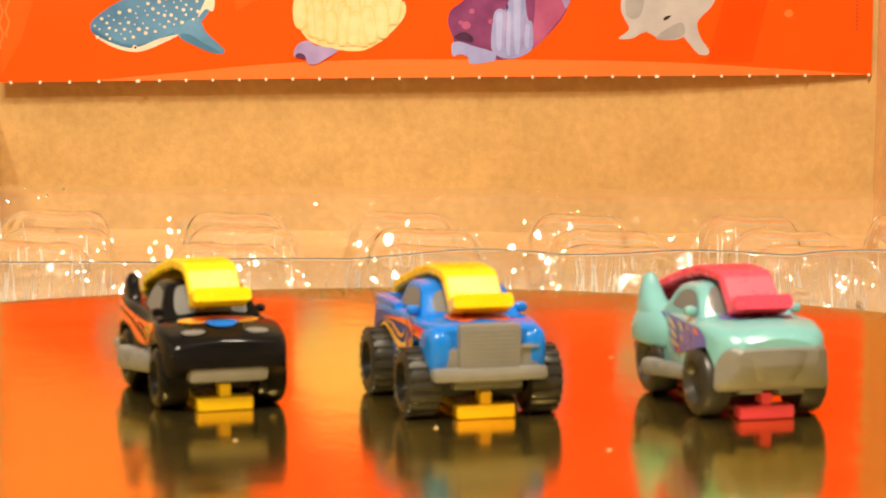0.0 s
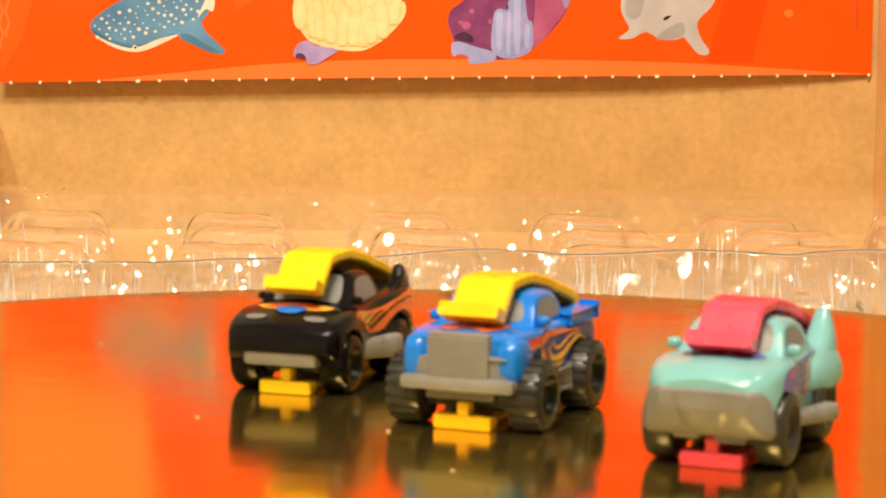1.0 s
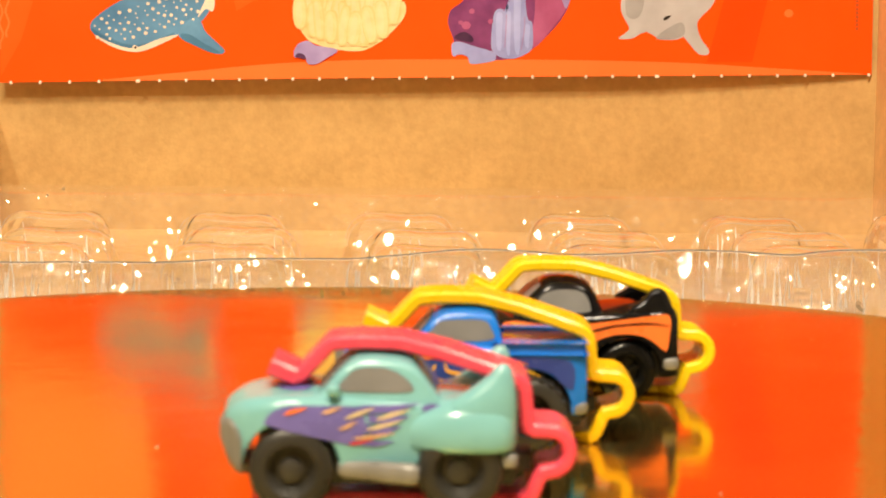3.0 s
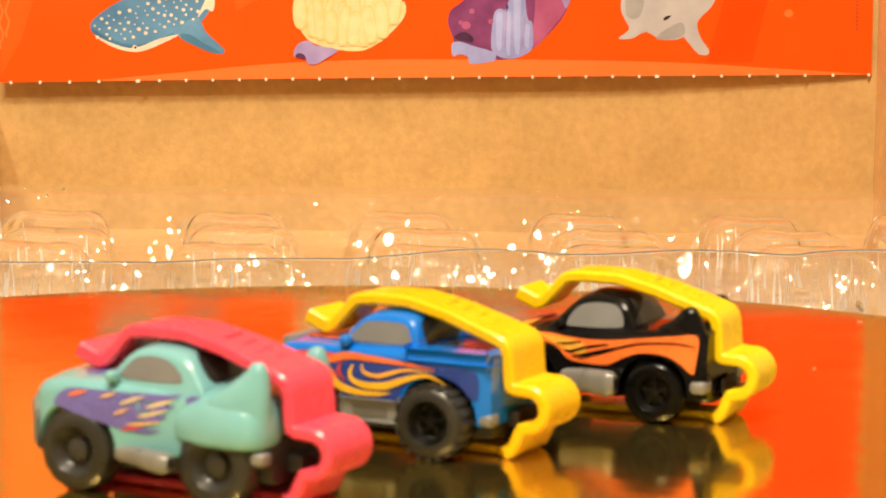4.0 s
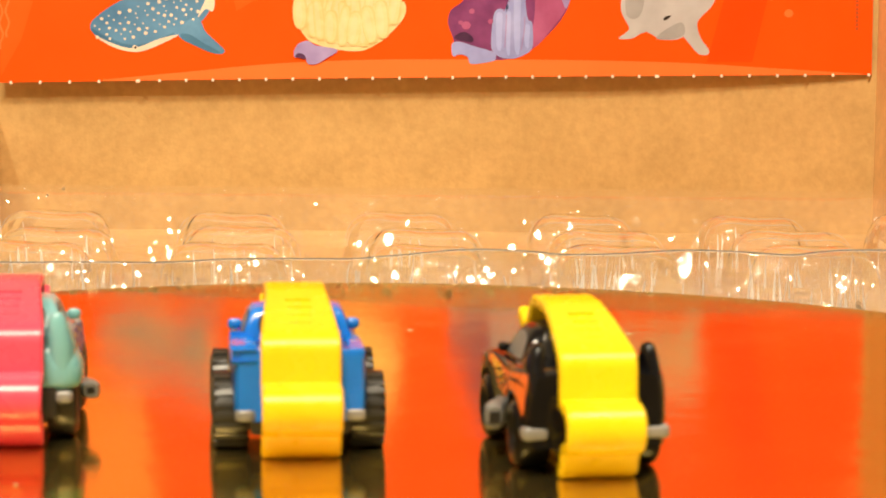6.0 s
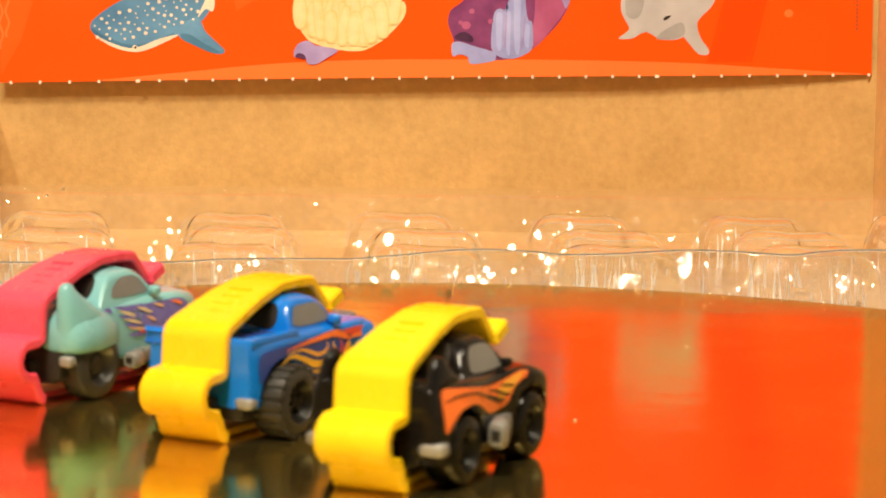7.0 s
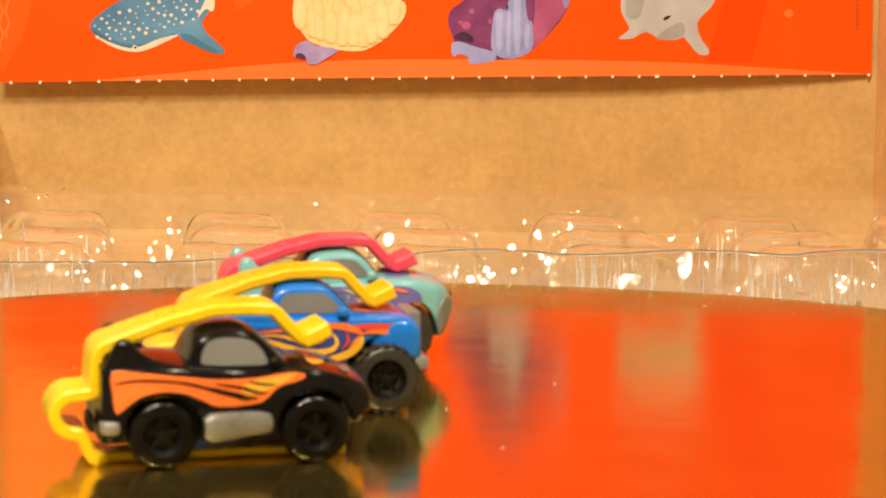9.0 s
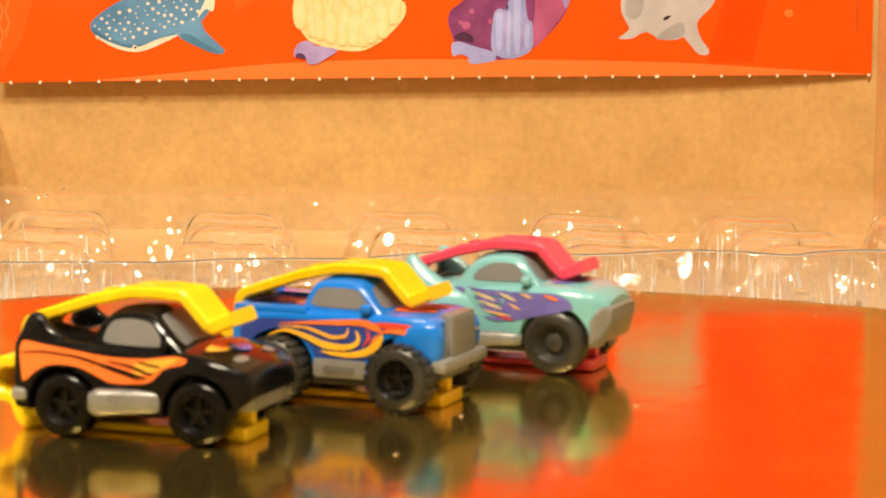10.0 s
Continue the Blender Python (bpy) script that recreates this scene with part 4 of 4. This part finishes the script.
    part("tow_hitch", box_bm(-3.4, 3.4, -20.4, -18.5, 4.4, 6.8, 0.5), DARK, car)
    # shaded tail gap filled in with a dark block
    part("dark_gap_fill", box_bm(-7.4, 7.4, -18.2, -15.0, 3.8, 8.4, 0.5), DARK, car)
    patch("hood_print", [(-4.6, 8.0), (0, 7.4), (4.6, 8.0), (4.8, 12.5), (3.0, 14.6), (0, 13.2), (-3.0, 14.6), (-4.8, 12.5)], on_top(shell, 0.14), INK_ORANGE, car)
    for k in (-1, 1):
        stroke("hood_flame", [(k * 1.0, 9.0), (k * 2.4, 11.0), (k * 2.8, 13.6)], [1.4, 1.0, 0.2], on_top(shell, 0.22), INK_RED, car)
    wheels(car, 12.6, 12.6, hubs, hz, 5.26, 5.4, TYRE_GREY, RIM_DARK, "lugged")
    clip(car, AMBER, 4.7, "golden yellow plastic clip")
    return tagged(car, "gloss blue toy pickup with flame print and yellow clip", "toy car", "toy cars on the turntable")


def fender_bm(s):
    """A rear fender: blunt behind, drawn out forwards, nearly flat below."""
    bm = bmesh.new()
    bmesh.ops.create_uvsphere(bm, u_segments=36, v_segments=24, radius=1.0)

    def bent(v, power):
        return math.copysign(abs(v) ** (2 / power), v)
    for v in bm.verts:
        x, y, z = v.co
        high = 5.0 - 1.2 * max(0.0, y)
        v.co = Vector((s * (6.6 + 4.6 * bent(x, 2.5) * (1 - 0.12 * max(0.0, z)) * (1 - 0.22 * max(0.0, y))),
                       -11.4 + (8.6 * bent(y, 2.0) if y > 0 else 6.8 * bent(y, 4.2)), 10.2 + (high * bent(z, 2.2) if z > 0 else 2.5 * bent(z, 6.0))))
    return bm


def fin_cone_bm(s):
    """A fleshy tail fin: upright behind, sloping in front, growing out of the fender."""
    rows = []
    for z, back, front, x, half in ((11.0, -18.1, -8.0, 7.8, 2.7), (13.4, -18.15, -8.2, 7.8, 2.4), (14.6, -18.1, -9.6, 7.8, 2.2), (15.8, -18.0, -11.6, 7.7, 1.95), (17.0, -17.85, -13.3, 7.6, 1.65),
                                    (18.1, -17.6, -14.7, 7.5, 1.3), (18.9, -17.25, -15.3, 7.5, 0.95), (19.25, -16.9, -15.7, 7.5, 0.55), (19.35, -16.5, -16.1, 7.5, 0.2)):
        cy, ry = (back + front) / 2, (front - back) / 2
        rows.append([(s * (x + half * math.copysign(abs(math.cos(a)) ** 0.85, math.cos(a))), cy + ry * math.copysign(abs(math.sin(a)) ** 0.85, math.sin(a)), z) for a in [k * math.pi / 12 for k in range(24)]])
    return rings_bm(rows)


def mint_car():
    car = empty("toy_finned_car")
    hz, ar = 5.6, 6.3
    floor = arched(table([(-17, 7.6), (-7.5, 7.6), (-4.6, 5.8), (0, 5.4), (10, 5.4), (14.5, 5.4), (17.5, 6.3), (19.2, 8.2)]), (HUB,), hz, ar)
    roof = table([(-17, 13.6), (-10, 14.6), (0, 15.0), (8, 15.1), (13, 15.0), (16.0, 14.6), (18.2, 13.9), (19.6, 12.7)])
    wide = table([(-17, 8.4), (-10, 8.8), (0, 9.2), (7, 9.9), (11, 10.2), (15, 9.7), (17.6, 8.7), (19.6, 6.7)])
    shell = Shell(stations(-17, 19.6, (HUB,), ar), floor, roof, lambda y, z: wide(y) - 0.016 * (z - 8.5) ** 2, 1.9, 0.6)
    part("body", shell.bm(), MINT, car, "gloss mint green body shell")
    part("underbody", box_bm(-6.0, 6.0, -18, 12.8, 3.0, 9.0, 0.6), DARK, car)
    cab = cabin_shell(13.6, [(-8.4, 14.2), (-7.4, 15.8), (-5.4, 18.3), (-3.6, 19.3), (-0.6, 19.7), (2.2, 19.6), (4.4, 18.5), (6.8, 15.8), (8.2, 14.3)], 8.3, 0.30, 1.2, -8.2, 8.0)
    part("cabin", cab.bm(), MINT, car)
    windows(car, cab, [(4.9, 15.8), (3.9, 17.4), (2.2, 18.5), (-1.4, 18.5), (-3.9, 17.2), (-4.8, 15.9), (-3.6, 15.5), (2.0, 15.5)],
            [(-5.6, 7.0), (0, 7.5), (5.6, 7.0), (4.8, 3.7), (0, 3.4), (-4.8, 3.7)],
            [(-5.0, -7.7), (0, -8.0), (5.0, -7.7), (4.4, -5.0), (0, -4.7), (-4.4, -5.0)])
    mirror_pair("side_mirror", car, MINT, 8.9, 5.4, 15.9, 1.1)
    for s in (1, -1):
        part("rear_fender", fender_bm(s), MINT, car)
        part("tail_fin", fin_cone_bm(s), MINT, car)
        part("rear_bumper", blob_bm(s * 8.4, -17.2, 6.9, 1.3, 1.1, 0.95, 3.4), SILVER, car)
        pipe = part("side_pipe", flared_pipe_bm(s, 4.8, -5.6, 8.4, 11.8, 5.7, 1.4), SILVER, car, "silver side pipe")
        # dark plate drawn as the open end; the pipe itself is capped
        part("mouth_shade", box_bm(s * 11.2, s * 12.4, -5.7, -5.4, 5.2, 6.2, 0.1), DARK, pipe)
        p, q, r = [on_side(shell, s, lift) for lift in (0.10, 0.17, 0.24)]
        patch("flank_print", [(14.3, 11.5), (13.5, 13.0), (11.2, 14.0), (7, 14.0), (3.2, 13.9), (1.2, 13.6), (1.5, 12.4), (1.0, 11.2), (1.6, 10.0), (1.4, 9.0), (3.6, 9.0), (4.5, 10.9),
                              (6.0, 12.4), (8.2, 13.2), (10.8, 13.4), (13.0, 12.4)], p, INK_PURPLE, car, 4, flat=True)
        for line, w in (([(2.0, 13.5), (-2.0, 13.6), (-5.6, 14.3)], 1.1), ([(1.0, 12.3), (-2.0, 12.2), (-4.4, 12.7)], 1.0), ([(1.5, 11.0), (-1.2, 10.8), (-3.4, 11.4)], 1.0),
                        ([(2.6, 9.5), (0.0, 9.1), (-2.4, 9.4)], 0.9), ([(-6.0, 13.5), (-7.2, 13.9), (-8.6, 13.9)], 0.8)):
            stroke("flame_stroke", line, [w, w * 0.8, 0.08], q, INK_PURPLE, car)
        # pale tongues between the purple ones
        for line, w, ink in (([(11.6, 13.0), (10.4, 13.4), (8.8, 13.8)], 0.55, INK_ORANGE), ([(6.8, 13.1), (5.8, 13.4), (4.4, 13.8)], 0.5, INK_PEACH), ([(3.8, 12.4), (2.2, 13.0), (0.2, 13.7)], 0.6, INK_PALE),
                             ([(-0.2, 12.2), (-2.0, 12.8), (-4.4, 13.5)], 0.6, INK_PALE), ([(4.6, 11.0), (3.6, 11.4), (2.4, 12.0)], 0.5, INK_PEACH), ([(1.1, 10.9), (-0.8, 11.4), (-3.4, 12.1)], 0.55, INK_PALE),
                             ([(2.8, 9.8), (0.6, 10.0), (-2.4, 10.5)], 0.5, INK_PEACH), ([(3.4, 9.1), (2.0, 9.3), (0.4, 9.7)], 0.35, INK_RED)):
            stroke("flame_stroke", line, [w * 0.5, w, 0.1], r, ink, car)
    mouth = Shell(list(np.arange(17.2, 20.3, 0.3)), table([(17.2, 4.9), (18.4, 5.5), (19.4, 7.0), (20.2, 9.2)]), table([(17.2, 9.8), (18.2, 11.6), (19.2, 12.0), (20.2, 11.5)]),
                  lambda y, z: wide(min(y, 19.6)) + 0.5 - max(0.0, y - 19.4) * 0.8 + 0.06 * max(0.0, 9.5 - z), 0.9, 0.1, 0.8)
    bumper = part("front_bumper", mouth.bm(), GREY, car, "grey plastic front bumper")
    rows = []
    for k in range(13):
        f = k / 12
        z = 6.6 + 4.6 * f
        half = 3.1 + 1.7 * f ** 0.8
        face = float(np.interp(z, [4.9, 5.5, 7.0, 9.2, 11.4], [17.2, 18.4, 19.4, 20.2, 20.2]))
        rows.append([(x * half, face - 0.1 + (0.22 if abs(x) < 0.95 else 0.0), z) for x in (-1.0, -0.94, -0.5, 0.0, 0.5, 0.94, 1.0)])
    part("centre_panel", rings_bm(rows, cap=False, closed=False), GREY, bumper, sharp=60)
    for s in (1, -1):
        part("bumper_slot", box_bm(s * 1.4, s * 5.2, 15.6, 17.4, 4.4, 5.4, 0.25), SILVER, car)
    part("tow_hitch", box_bm(-3.4, 3.4, -20.4, -17.5, 4.4, 6.8, 0.5), DARK, car)
    # dark block put in for the shade under the tail
    part("dark_gap_fill", box_bm(-7.4, 7.4, -18.2, -15.0, 3.8, 8.4, 0.5), DARK, car)
    patch("hood_print", [(-5.4, 8.8), (0, 8.2), (5.4, 8.8), (5.8, 11.6), (3.2, 13.2), (0, 12.6), (-3.2, 13.2), (-5.8, 11.6)], on_top(shell, 0.14), INK_PURPLE, car)
    patch("hood_print", [(-3.4, 9.4), (0, 9.0), (3.4, 9.4), (3.2, 11.4), (0, 12.0), (-3.2, 11.4)], on_top(shell, 0.22), INK_RED, car)
    wheels(car, 10.5, 10.3, (HUB, -HUB), hz, 5.6, 4.6, TYRE_GREY, RIM_GREY, "facet")
    clip(car, PINK, 4.6, "pink plastic clip")
    return tagged(car, "gloss mint green finned toy car with pink clip", "toy car", "toy cars on the turntable")


COUPE, PICKUP, FINNED = black_coupe(), blue_pickup(), mint_car()


# ---- what moves ----
def motions():
    times = [k * 0.1 for k in range(101)]
    walk(PLATE_THING, [(t, pose(AXIS[0], AXIS[1], 0, 0, 0, math.degrees(turned(t)))) for t in times])
    for car, x, y, heading in ((COUPE, -0.0307, 0.0193, 0.3405), (PICKUP, 0.0111, 0.0146, 0.2817), (FINNED, 0.0549, 0.0158, 0.2796)):
        rows = []
        for t in times:
            a = turned(t)
            c, s = math.cos(a), math.sin(a)
            rows.append((t, pose(AXIS[0] + c * x - s * y, AXIS[1] + s * x + c * y, 0.0, 0, 0, math.degrees(a + heading + math.pi))))
        walk(car, rows)


motions()
